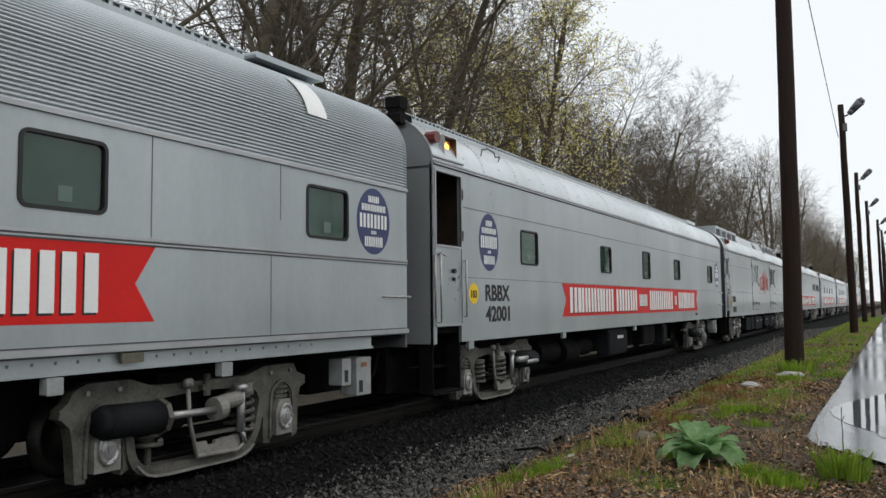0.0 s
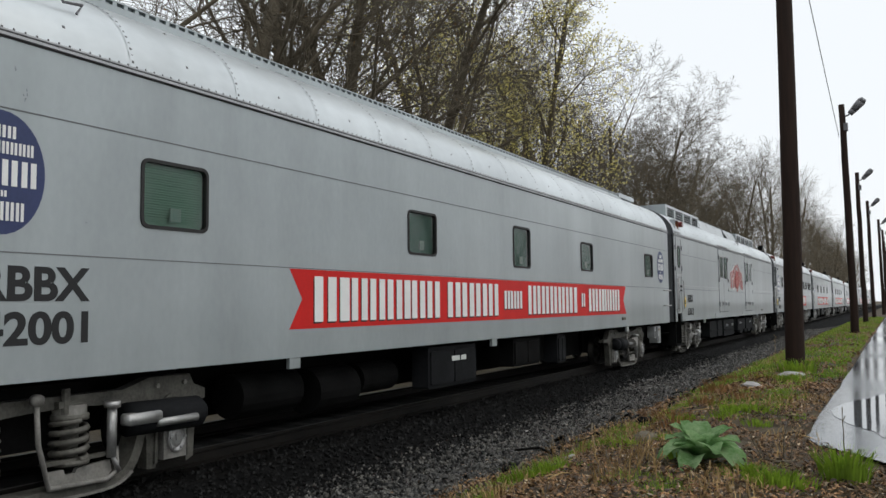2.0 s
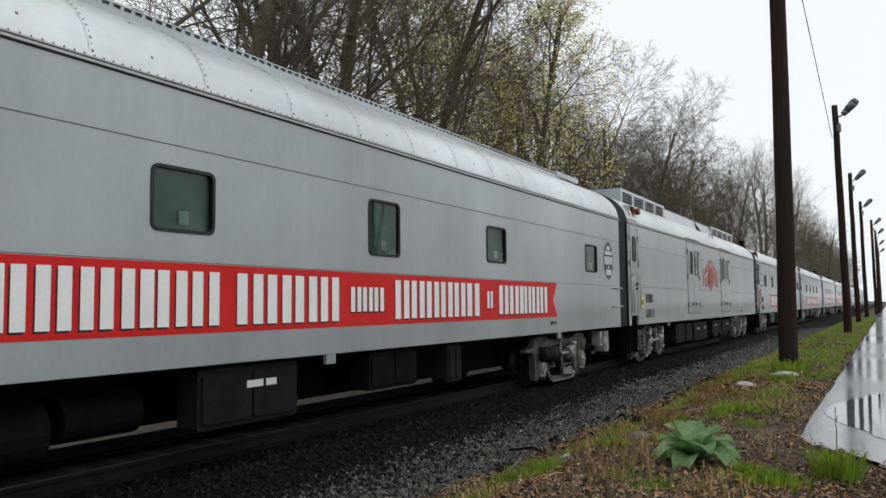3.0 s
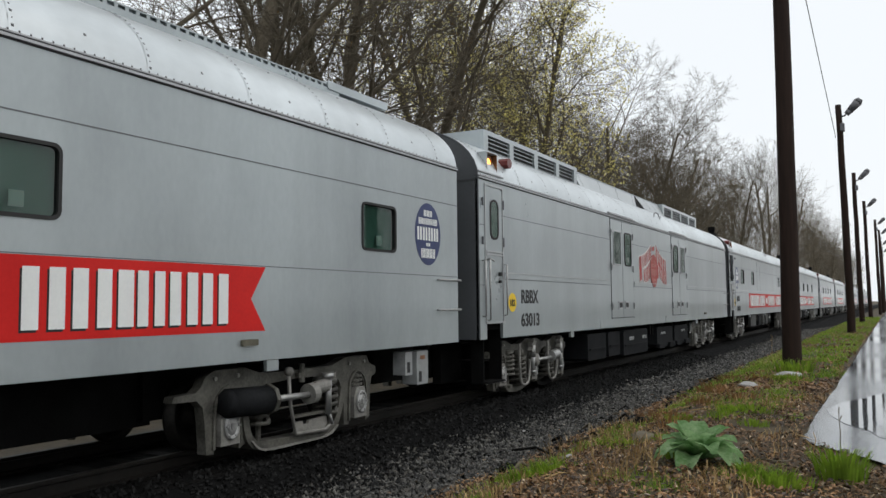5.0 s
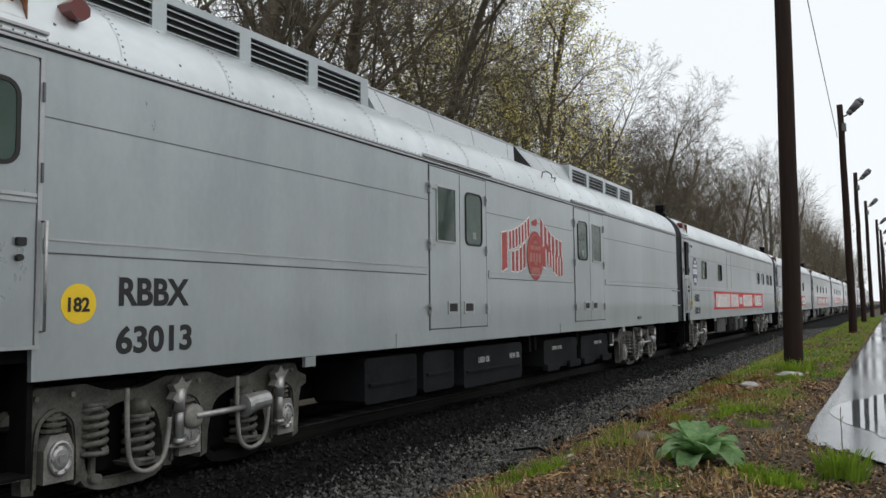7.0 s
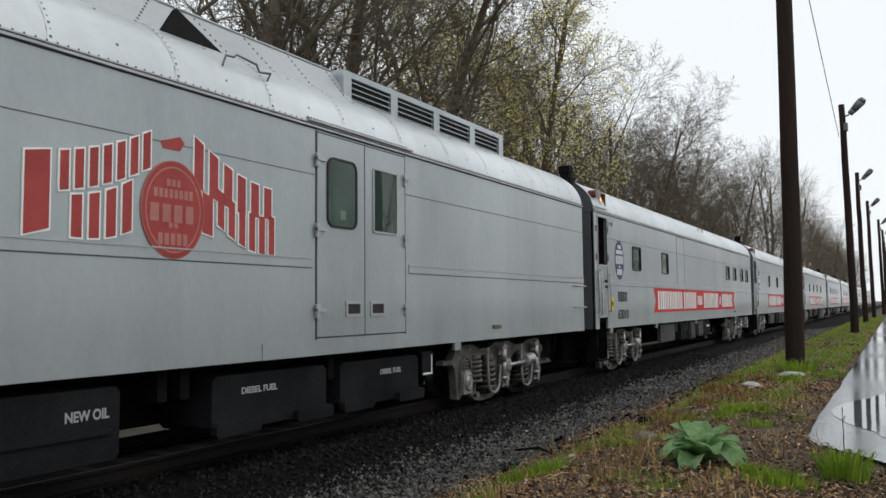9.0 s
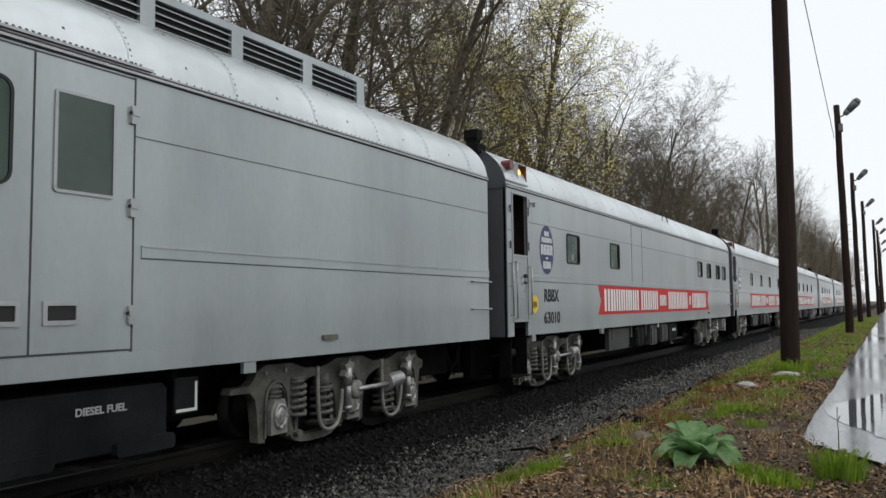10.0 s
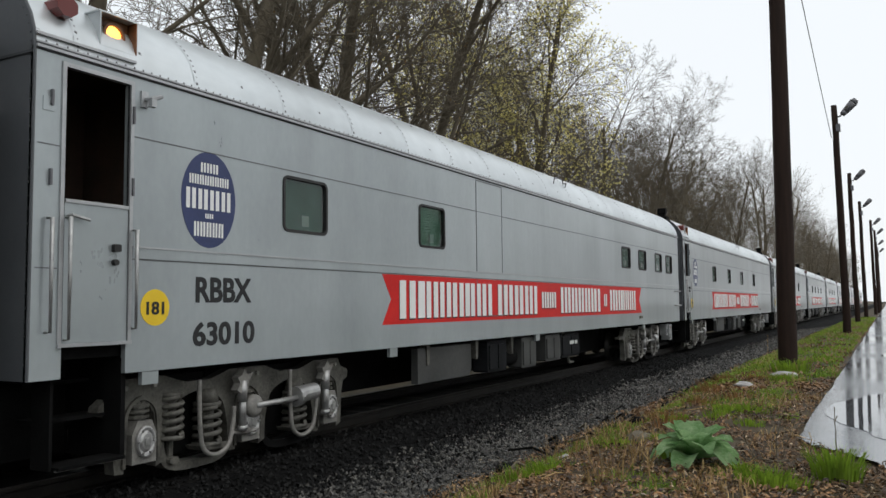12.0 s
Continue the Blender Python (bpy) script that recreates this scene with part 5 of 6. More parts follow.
def power_car(i):
    car = new_car(i, "silver baggage and generator car with louvred roof housings")
    y0, y1 = 0.29, 0.97
    shell(car, [(y0, y1, 0.5, 1.34)])
    vestibule(car, y0, y1, False)
    double_doors(car, 7.65, 9.65, 1.31, 3.88, True)
    double_doors(car, 14.25, 16.33, 1.29, 3.88, False)
    round_emblem(car)
    disc(car, 1.408, 1.715, "182")
    lettering("car_mark", "RBBX", 0.27, SIDE + 0.003, 1.835, 1.705, LETTER, car, 0.86)
    lettering("car_number", "63013", 0.265, SIDE + 0.003, 1.812, 1.255, LETTER, car, 0.925)
    for a, b in ((1.05, 7.55), (9.75, 14.15), (16.45, LONG)):
        part("belt_moulding", Mesh().box(SIDE, SIDE + 0.012, a, b, 2.16, 2.27), SILVER, car)
        part("belt_shadow", Mesh().box(SIDE, SIDE + 0.004, a, b, 2.145, 2.157), LAP, car)
        part("belt_bead", Mesh().box(SIDE, SIDE + 0.022, a, b, 2.262, 2.278), TRIM, car)
    marker_lamps(car, 1.36, 0.66)
    louvre_box(car, 1.42, 6.80)
    hatch_cover(car, (7.0, 12.1), (6.82, 12.55))
    hatch_cover(car, (13.25, 15.85), (12.6, 15.5))
    # dark filler plate stands in for the shadow between the two covers
    part("hatch_gap_shade", Mesh().add([(1.03, 12.1, 4.6), (1.03, 13.25, 4.6), (0.81, 12.575, 5.1), (0.2, 12.1, 4.6), (0.2, 13.25, 4.6), (0.2, 12.575, 5.0)], [(0, 1, 2), (0, 2, 5, 3), (1, 4, 5, 2)]), GRIME_SHADE, car)
    louvre_box(car, 15.6, 21.1)
    roof_hook(car, 12.75)
    truck(car, 2.95, "hoop", True)
    truck(car, 20.3, "hoop", True, True)
    sill_marks(car, (4.6, 17.9))
    part("sill_lamp", Mesh().box(SIDE, SIDE + 0.04, 19.3, 19.6, 1.24, 1.31, 0.01), OLIVE, car)
    for a, b, z in ((6.0, 7.4, 0.30), (7.6, 8.6, 0.32), (8.95, 11.40, 0.26)):
        part("fuel_tank", Mesh().box(0.55, SIDE - 0.10, a, b, z, SILL - 0.12, 0.05).box(SIDE - 0.1, SIDE - 0.07, a + 0.1, b - 0.1, z + 0.25, z + 0.29), DARKTANK, car, "dark grey tank under the floor")
    lettering("tank_lettering", "NEW OIL", 0.10, SIDE - 0.095, 10.82, 0.66, FADEDMARK, car, 0.46)
    lettering("tank_lettering", "USED OIL", 0.10, SIDE - 0.095, 9.50, 0.66, FADEDMARK, car, 0.46)
    for a, word, wide in ((12.6, "DIESEL FUEL", 0.60), (14.9, "DIESEL FUEL", 0.56)):
        tank = part("fuel_tank", Mesh().box(0.6, SIDE - 0.12, a, a + 2.0, 0.32, SILL - 0.14, 0.06).box(SIDE - 0.14, SIDE - 0.04, a + 0.0, a + 0.7, 0.27, 0.42, 0.03).box(SIDE - 0.14, SIDE - 0.04, a + 1.35, a + 2.05, 0.27, 0.42, 0.03), DARKTANK, car)
        lettering("tank_lettering", word, 0.075, SIDE - 0.115, a + (0.45 if a < 14 else 0.95), 0.70, FADEDMARK, tank, wide)
    part("gauge_plate", Mesh().box(SIDE - 0.12, SIDE - 0.09, 16.98, 17.3, 0.58, 0.95, 0.01), DARKTANK, car)
    part("gauge_edge", Mesh().box(SIDE - 0.09, SIDE - 0.083, 17.0, 17.28, 0.60, 0.63).box(SIDE - 0.0895, SIDE - 0.0835, 17.25, 17.28, 0.625, 0.90), STICKER, car)
    for y in (11.9, 12.2, 14.7, 17.0):
        part("tank_hanger", Mesh().box(1.1, 1.36, y, y + 0.12, 0.72, SILL - 0.01), BLACKIRON, car)
    level_grab(car, 23.5, 24.17, 2.08)
    level_grab(car, 23.5, 24.17, 1.60)
    return car


ZW = (2.44, 3.12)
cars = [fluted_car(1),
        coach(2, "42001", "183", [(3.42, 4.30, 2.45, 3.14, True), (8.33, 9.2, *ZW, None), (12.15, 12.98, 2.38, 3.19, None), (15.95, 16.8, *ZW, None), (21.4, 22.28, *ZW, None)]),
        power_car(3),
        coach(4, "63010", "181", [(3.255, 4.135, 2.58, 3.27, None), (6.48, 7.32, 2.58, 3.26, True)] + [(y, y + 0.85, 2.65, 3.25, None) for y in (17.4, 19.1, 21.0, 22.4)],
              belt=True, strip=False, door=(0.31, 0.99), bn=(5.43, 19.3))]
lo = cars[3]
part("door_holdback", Mesh().pipe([(SIDE, 1.16, 3.72), (SIDE + 0.10, 1.18, 3.72), (SIDE + 0.12, 1.28, 3.76)], 0.022).box(SIDE, SIDE + 0.02, 1.12, 1.20, 3.64, 3.80).box(SIDE + 0.06, SIDE + 0.12, 1.16, 1.22, 3.64, 3.72), TRIM, lo)
hd = part("side_door", Mesh().box(SIDE, SIDE + 0.0022, 8.50, 9.56, 1.48, 3.88), SILVER, lo, "flush side door")
part("door_gap", ring(Mesh(), rounded(8.48, 9.58, 1.46, 3.90, 0.01), rounded(8.50, 9.56, 1.48, 3.88, 0.01), SIDE, SIDE + 0.0055), LAP, hd)
for k in range(5, 14):
    c = coach(k, None, "180", [(y, y + 0.75, 2.55, 3.2, None) for y in (5.5, 9.1, 12.7, 16.8)], belt=True, strip=False, spinning=k < 6, door=(0.31, 0.99), bn=(5.2, 18.6)) if k == 5 else copy_thing(cars[4], pose(TRACK_X, LEAD + (k - 2) * PITCH, 0))
    cars.append(c)


# ---- ground, track and road ----
VERGE = 0.455


def height(x, y):
    """The ground's height: a leafy verge that falls to the ballast, a low track bed, woods beyond."""
    xs = (-400, -60, -24, -13.5, -11.5, -10.4, -9.4, -6.35, -5.9, -4.6, -3.5, -3.0, -2.3, -1.4, -0.7, 400)
    zs = (3.0, 2.0, 0.35, -0.1, -0.35, -0.40, -0.15, -0.15, -0.24, -0.18, -0.02, 0.13, 0.38, VERGE, VERGE - 0.03, VERGE - 0.03)
    z = float(np.interp(x, xs, zs))
    if -3.7 < x < -0.9 or -400 < x < -13:
        z += 0.05 * noise.noise((x * 1.1, y * 0.7, 0)) + 0.02 * noise.noise((x * 4, y * 4, 3))
    return z


def ground_sheet(xs, ys, z_off=0.0):
    m = Mesh()
    n = len(ys)
    m.v = [(x, y, height(x, y) + z_off) for x in xs for y in ys]
    m.f = [(i * n + j, (i + 1) * n + j, (i + 1) * n + j + 1, i * n + j + 1) for i in range(len(xs) - 1) for j in range(n - 1)]
    return m


gx = sorted({-2500, -900, -400, -200, -100, -60, -40, -30, -24, -20, -16, -13.5, -12.4, -11.5, -10.4, -9.4, -8.6, -7.8, -7, -6.35, -5.9, -5.2, -4.6, *np.arange(-4.0, -0.6, 0.12).round(3).tolist(), 0.5, 3, 5, 8, 20, 60, 200, 900, 2500})
gy = sorted({-600, -100, -40, -15, *np.arange(-4, 26, 0.2).round(2).tolist(), *np.arange(26, 60, 1.0).tolist(), 70, 85, 100, 130, 170, 220, 300, 450, 700, 1200, 3000})
tagged(part("ground", ground_sheet(gx, gy), SOIL, smooth=True), "damp brown leaf-strewn soil", kind="structure")
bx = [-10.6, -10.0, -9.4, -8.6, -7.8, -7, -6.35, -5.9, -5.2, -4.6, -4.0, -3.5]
tagged(part("ballast", ground_sheet(bx, gy[3:], 0.012), BALLAST), "wet crushed stone track bed, darkened for the train's shade", kind="structure")

for s in (1, -1):
    x = TRACK_X + s * 0.755
    prof = [(-0.07, -0.13), (0.07, -0.13), (0.07, -0.115), (0.012, -0.095), (0.010, 0.0), (0.036, 0.012), (0.036, 0.04), (0.028, 0.05), (-0.028, 0.05), (-0.036, 0.04), (-0.036, 0.012), (-0.010, 0.0), (-0.012, -0.095), (-0.07, -0.115)]
    n = len(prof)
    m = Mesh().add([(x + a, y, z) for y in (-40, 700) for a, z in prof], [(i, (i + 1) % n, n + (i + 1) % n, n + i) for i in range(n)])
    tagged(part("rail", m, RAILSTEEL), "rusty steel rail with a worn head", "rail", "rails of the track", "structure")
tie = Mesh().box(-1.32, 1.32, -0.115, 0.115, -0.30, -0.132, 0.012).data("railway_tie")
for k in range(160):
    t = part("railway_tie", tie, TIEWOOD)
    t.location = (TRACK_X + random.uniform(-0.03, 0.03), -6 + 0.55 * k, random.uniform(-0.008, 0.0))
    tagged(t, "oily wooden railway tie, darkened for the train's shade", "railway tie", "ties of the track")

edge = [(0.55, 4.6), (0.25, 5.6), (0.02, 6.4), (-0.12, 6.95), (-0.38, 7.32), (-0.62, 7.55), (-0.76, 7.95)]
edge += [(-0.76 + 0.07 * noise.noise((y * 0.8, 1, 1)) + 0.04 * noise.noise((y * 3, 2, 1)), y) for y in [8.2 + (k / 112) ** 2 * 700 for k in range(113)]]
z = VERGE + 0.006
n = len(edge)
road = Mesh().add([(x, y, z) for x, y in edge] + [(4.5, y, z) for x, y in edge], [(i, n + i, n + i + 1, i + 1) for i in range(n - 1)])
tagged(part("road", road, ASPHALT), "wet grey asphalt road with puddles", kind="structure")


def puddle(places, label):
    """A still sheet of water lying on the asphalt, with an uneven shore."""
    m = Mesh()
    m.v = [(x, y, VERGE + 0.010) for x, y in places]
    m.f = [tuple(range(len(places)))]
    tagged(part("puddle", m, WATER), label, "puddle", "puddles on the road")


def shore(cx, cy, rx, ry, seed):
    pts = []
    for k in range(48):
        a = k * math.tau / 48
        g = 1 + 0.22 * noise.noise((math.cos(a) * 1.6, math.sin(a) * 1.6, seed)) + 0.10 * noise.noise((math.cos(a) * 5, math.sin(a) * 5, seed + 3))
        pts.append((cx + rx * g * math.cos(a), cy + ry * g * math.sin(a)))
    return pts


puddle(shore(0.72, 10.1, 1.36, 2.2, 2.0), "shallow clear puddle on the wet asphalt")
puddle(shore(0.62, 6.9, 0.55, 0.5, 5.0), "small puddle beside the grass")
puddle(shore(0.9, 20.5, 1.2, 2.2, 8.0), "shallow clear puddle on the wet asphalt")


# ---- poles ----
def light_pole(x, y, top, base_r, lean, lamp, near=False):
    p = new("light_pole", None)
    p.location = (x, y, VERGE - 0.1)
    tagged(p, "dark creosoted wooden pole with a floodlight" if lamp else "tall dark creosoted wooden utility pole", "pole", "poles along the road")
    m = Mesh()
    steps = 9
    pts = [(lean * top * k / steps + 0.03 * noise.noise((x, k * 0.8, y)), 0.02 * noise.noise((y, k * 0.7, x)), top * k / steps) for k in range(steps + 1)]
    n = 16
    for k, (a, b, c) in enumerate(pts):
        r = base_r * (1 - 0.28 * k / steps)
        m.v += [(a + r * math.cos(t * math.tau / n), b + r * math.sin(t * math.tau / n), c) for t in range(n)]
        if k:
            m.f += [((k - 1) * n + t, (k - 1) * n + (t + 1) % n, k * n + (t + 1) % n, k * n + t) for t in range(n)]
    m.f.append(tuple(range(steps * n, steps * n + n)))
    part("shaft", m, CREOSOTE, p, smooth=True)
    if lamp:
        a = pts[-1]
        arm = Mesh().pipe([(a[0], a[1], a[2] - 0.5), (a[0] + 0.22, a[1] - 0.05, a[2] - 0.45), (a[0] + 0.34, a[1] - 0.08, a[2] - 0.35)], 0.03)
        arm.box(a[0] + 0.05, a[0] + 0.2, a[1] - 0.12, a[1] + 0.12, a[2] - 1.05, a[2] - 0.75, 0.02)
        part("bracket", arm, LAMPGREY, p)
        h = Mesh()
        c, d = Vector((a[0] + 0.28, a[1] - 0.08, a[2] - 0.42)), Vector((0.52, -0.1, 0.52))
        h.tube(c, c + d * 0.25, 0.10, 0.13, 12).tube(c + d * 0.25, c + d * 0.8, 0.13, 0.17, 12).tube(c + d * 0.8, c + d, 0.17, 0.10, 12)
        part("lamp_head", h, LAMPGREY, p, "grey tilted floodlight head", True)
    return p


light_pole(-1.69, 16.34, 12.0, 0.172, 0.0095, False)
for x, y, top in ((-1.42, 34.6, 8.95), (-1.62, 53.2, 8.9), (-1.5, 68.7, 8.9), (-1.05, 85.0, 8.9), (-0.9, 97.5, 8.9), (-0.95, 116, 8.9), (-1.0, 134, 8.9)):
    light_pole(x, y, top, 0.15, -0.012, True)
wire = Mesh()
a, b = Vector((-1.58, 16.5, 9.95)), Vector((-1.66, 34.4, 8.0))
pts = [a.lerp(b, k / 24) - Vector((0, 0, 0.03 * 4 * (k / 24) * (1 - k / 24))) for k in range(25)]
wire.pipe([tuple(q) for q in pts], 0.012, 5)
tagged(part("cable", wire, RUBBER), "thin black sagging overhead cable", "cable")


# ---- woods ----
def tree_mesh(seed, tall, wide, buds=0, depth=4, fork=0.3, thick=1.0):
    """A bare tree: a tapered trunk that forks into rising limbs, which branch into finer and finer twigs.
    It is tall high and its crown about wide across; depth is the number of branchings."""
    rng = random.Random(seed)
    wood, fine, tips = ([], []), ([], []), []

    def limb(p, d, r, length, level, spin):
        v, f = wood if level < 2 else fine
        n = (8, 6, 4, 3, 3)[min(level, 4)]
        segs = (9, 7, 4, 2, 1)[min(level, 4)]
        last = None
        bend = Vector((rng.gauss(0, 1), rng.gauss(0, 1), 0)) * (0.035, 0.07, 0.09, 0.10, 0.10)[min(level, 4)]
        places = []
        for s in range(segs + 1):
            q = d.to_track_quat("Z", "Y")
            rr = max(r * (1 - (0.72 if level == 0 else 0.86) * s / segs), 0.0075)
            k = len(v)
            v.extend([tuple(p + q @ Vector((rr * math.cos(t * math.tau / n), rr * math.sin(t * math.tau / n), 0))) for t in range(n)])
            if last is not None:
                f.extend([(last + t, last + (t + 1) % n, k + (t + 1) % n, k + t) for t in range(n)])
            last = k
            places.append((p.copy(), d.copy(), rr))
            if s < segs:
                wob = (0.035, 0.075, 0.10, 0.13, 0.15)[min(level, 4)]
                up = (0.02, 0.075, 0.06, 0.03, 0.0)[min(level, 4)]
                d = (d + bend + Vector((rng.gauss(0, wob), rng.gauss(0, wob), rng.gauss(up, wob)))).normalized()
                p = p + d * (length / segs)
        if level >= depth - 1:
            tips.append(p.copy())
        if level >= depth:
            return
        count = (12, 8, 6, 6)[level] + rng.randint(-1, 1)
        first = (fork, 0.22, 0.18, 0.15)[level]
        for c in range(count):
            g = first + (1 - first) * (c + rng.random() * 0.7) / count
            x = min(g * segs, segs - 1e-3)
            a, b = places[int(x)], places[int(x) + 1]
            o, dd, rr = a[0].lerp(b[0], x % 1), a[1], a[2] + (b[2] - a[2]) * (x % 1)
            spin += 2.4 + rng.gauss(0, 0.3)
            q = dd.to_track_quat("Z", "Y")
            side = q @ Vector((math.cos(spin), math.sin(spin), 0))
            ang = (1.02 - 0.50 * g if level == 0 else rng.uniform(0.50, 0.92))
            go = (dd * math.cos(ang) + side * math.sin(ang)).normalized()
            if level == 0:
                ll = wide * 0.5 * (1.12 - 0.35 * g) * rng.uniform(0.85, 1.15)
            else:
                ll = length * ((0.66 - 0.30 * g) if level < 3 else (0.56 - 0.20 * g)) * rng.uniform(0.75, 1.15)
            limb(o, go, max(rr * rng.uniform(0.42, 0.62), 0.009), ll, level + 1, rng.uniform(0, 6.3))

    lean = Vector((rng.gauss(0, 0.04), rng.gauss(0, 0.04), 1)).normalized()
    limb(Vector((0, 0, -0.3)), lean, tall * 0.0135 * thick, tall * 0.82, 0, rng.uniform(0, 6.3))
    high = max(q[2] for q in fine[0])
    trunk, twigs, b = Mesh(), Mesh(), Mesh()
    k = tall / high
    for m, (v, f) in ((trunk, wood), (twigs, fine)):
        m.v, m.f = [(x, y, z * k) for x, y, z in v], f
    for p in tips:
        for _ in range(int(buds) + (rng.random() < buds % 1)):
            c = Vector((p.x, p.y, p.z * k)) + Vector((rng.gauss(0, 0.17), rng.gauss(0, 0.17), rng.gauss(0, 0.17)))
            u, w = (Vector((rng.gauss(0, 1), rng.gauss(0, 1), rng.gauss(0, 1))).normalized() * rng.uniform(0.025, 0.065) for _ in range(2))
            b.add([tuple(c + u), tuple(c + w), tuple(c - u), tuple(c - w)], [(0, 1, 2, 3)])
    return trunk, twigs, b


def tree(seed, tall, wide, buds, budmat, label, depth=4, fork=0.3, thick=1.0):
    trunk, twigs, b = tree_mesh(seed, tall, wide, buds, depth, fork, thick)
    t = new("tree", None)
    part("trunk", trunk, BARK, t, smooth=True)
    part("crown", twigs, BARK, t, "fine bare twigs", True)
    if buds:
        tagged(part("bud_haze", b, budmat, t, "sparse fresh buds"), kind="stuff")
    return tagged(t, label, "tree", "trees along the track")


kinds = [tree(11, 19.5, 11, 0, None, "bare grey-brown broadleaf tree with fine twigs"),
         tree(23, 19.5, 10, 3.0, BUDS, "tall tree hazed with yellow-green spring buds"),
         tree(37, 19.5, 12, 0.5, REDBUDS, "bare tree with reddish brown buds", fork=0.22),
         tree(51, 20, 14, 0, None, "broad bare spreading tree", fork=0.2, thick=1.15),
         tree(64, 10, 6, 1.0, REDBUDS, "young bare brown tree", depth=3, fork=0.12),
         tree(77, 20, 12, 0.5, REDBUDS, "distant bare brown tree", depth=3)]
# place along and beside the track, kind, scale
spots = [(-15.2, 11.0, 0, 1.0), (-14.4, 14.6, 3, 1.05), (-15.4, 17.6, 2, 1.05), (-14.8, 20.4, 3, 1.0), (-16.4, 23.0, 0, 1.05), (-15.0, 25.6, 2, 1.0),
         (-15.2, 28.2, 1, 1.0), (-14.8, 34.2, 1, 0.95), (-17.0, 38.0, 1, 0.95), (-15.0, 40.0, 2, 0.88), (-15.8, 43.6, 0, 0.88), (-15.0, 47.5, 3, 0.85),
         (-16.5, 51.5, 2, 0.86), (-15.2, 55.5, 0, 0.86), (-16.2, 58.5, 2, 0.90), (-14.2, 62.0, 3, 0.93), (-16.6, 65.5, 3, 0.92), (-13.9, 69.0, 2, 0.84), (-15.6, 73.0, 2, 0.92), (-16.5, 81.0, 3, 0.90), (-15.0, 90.0, 0, 0.94), (-17.0, 100.0, 2, 0.98), (-15.5, 111.0, 0, 1.0)]
rng = random.Random(5)
for k in range(13):
    y = 39 + 7.0 * k + rng.uniform(-2, 2)
    spots.append((-20.0 - rng.uniform(0, 5), y, 5, rng.uniform(0.84, 0.94)))
for k in range(20):
    y = 44 + 8 * k + rng.uniform(-2, 2)
    spots.append((-26 - rng.uniform(0, 12), y, 5, rng.uniform(0.90, 1.0)))
for k in range(52):
    y = 30 + 5.0 * k + rng.uniform(-2, 2)
    spots.append((-13.4 - rng.uniform(0, 7), y, 4, rng.uniform(0.6, 1.05)))
for k in range(46):
    y = 120 + 6 * k
    spots.append((-12.8 - rng.uniform(0, 8), y, 5, rng.uniform(1.1, 1.3)))
# unseen woods added across the road: the cars' paint mirrors them, and they cut side light
for k in range(30):
    y = -24 + 7 * k + rng.uniform(-2, 2)
    spots.append((13.0 + rng.uniform(0, 5), y, 5, rng.uniform(0.62, 0.8)))
for k in range(18):
    spots.append((11.0 + rng.uniform(0, 6), 190 + 15 * k, 5, rng.uniform(1.0, 1.3)))
for k in range(16):
    y = -20 + 11 * k + rng.uniform(-2, 2)
    spots.append((11.5 + rng.uniform(0, 4), y, 4, rng.uniform(0.7, 1.1)))
first = set()
for x, y, k, s in spots:
    m = pose(x, y, height(x, y), 0, 0, rng.uniform(0, 360))
    if k in first:
        t = copy_thing(kinds[k], m)
    else:
        t = kinds[k]
        t.matrix_basis = m
        first.add(k)
    t.scale = (s, s, s)


# ---- loose ground cover ----
def scatter_stones(count, y0, y1, size, seed, x0=-5.1, x1=-3.15):
    rng = random.Random(seed)
    m = Mesh()
    base = [Vector(q).normalized() for q in ((1, 0, 0), (-1, 0, 0), (0, 1, 0), (0, -1, 0), (0, 0, 1), (0, 0, -1))]
    faces = [(0, 2, 4), (2, 1, 4), (1, 3, 4), (3, 0, 4), (2, 0, 5), (1, 2, 5), (3, 1, 5), (0, 3, 5)]
    for _ in range(count):
        x, y = rng.uniform(x0, x1) + rng.gauss(0, 0.28), y0 + (y1 - y0) * rng.random() ** 1.3
        if x > -3.55 and rng.random() < 0.7 or x > -3.1:
            continue
        s = size * rng.uniform(0.5, 1.35)
        r = Euler((rng.uniform(0, 6), rng.uniform(0, 6), rng.uniform(0, 6))).to_matrix()
        z = height(x, y) + 0.012 + s * 0.25
        m.add([tuple(Vector((x, y, z)) + r @ Vector((q.x * s * rng.uniform(0.6, 1.1), q.y * s * rng.uniform(0.5, 1), q.z * s * rng.uniform(0.4, 0.9)))) for q in base], faces)
    return m


tagged(part("ballast_stones", scatter_stones(16000, 4.0, 18.0, 0.030, 1), STONE), "wet dark grey crushed ballast stones", "gravel", kind="stuff")
tagged(part("ballast_stones", scatter_stones(9000, 17.0, 60.0, 0.05, 2), STONE), "wet dark grey crushed ballast stones", "gravel", kind="stuff")


def grassy(x, y):
    """Where grass grows on the verge: along the bank's edge and in patches farther on."""
    a = noise.noise((x * 0.9, y * 0.45, 7.0)) + 0.8 * noise.noise((x * 2.6, y * 1.5, 11.0))
    bank = math.exp(-((x + 2.72 - 0.15 * math.sin(y * 0.7)) / 0.26) ** 2)
    return 0.85 * bank + 0.55 * a + min(max((y - 8) / 24, 0), 0.34) + 0.08


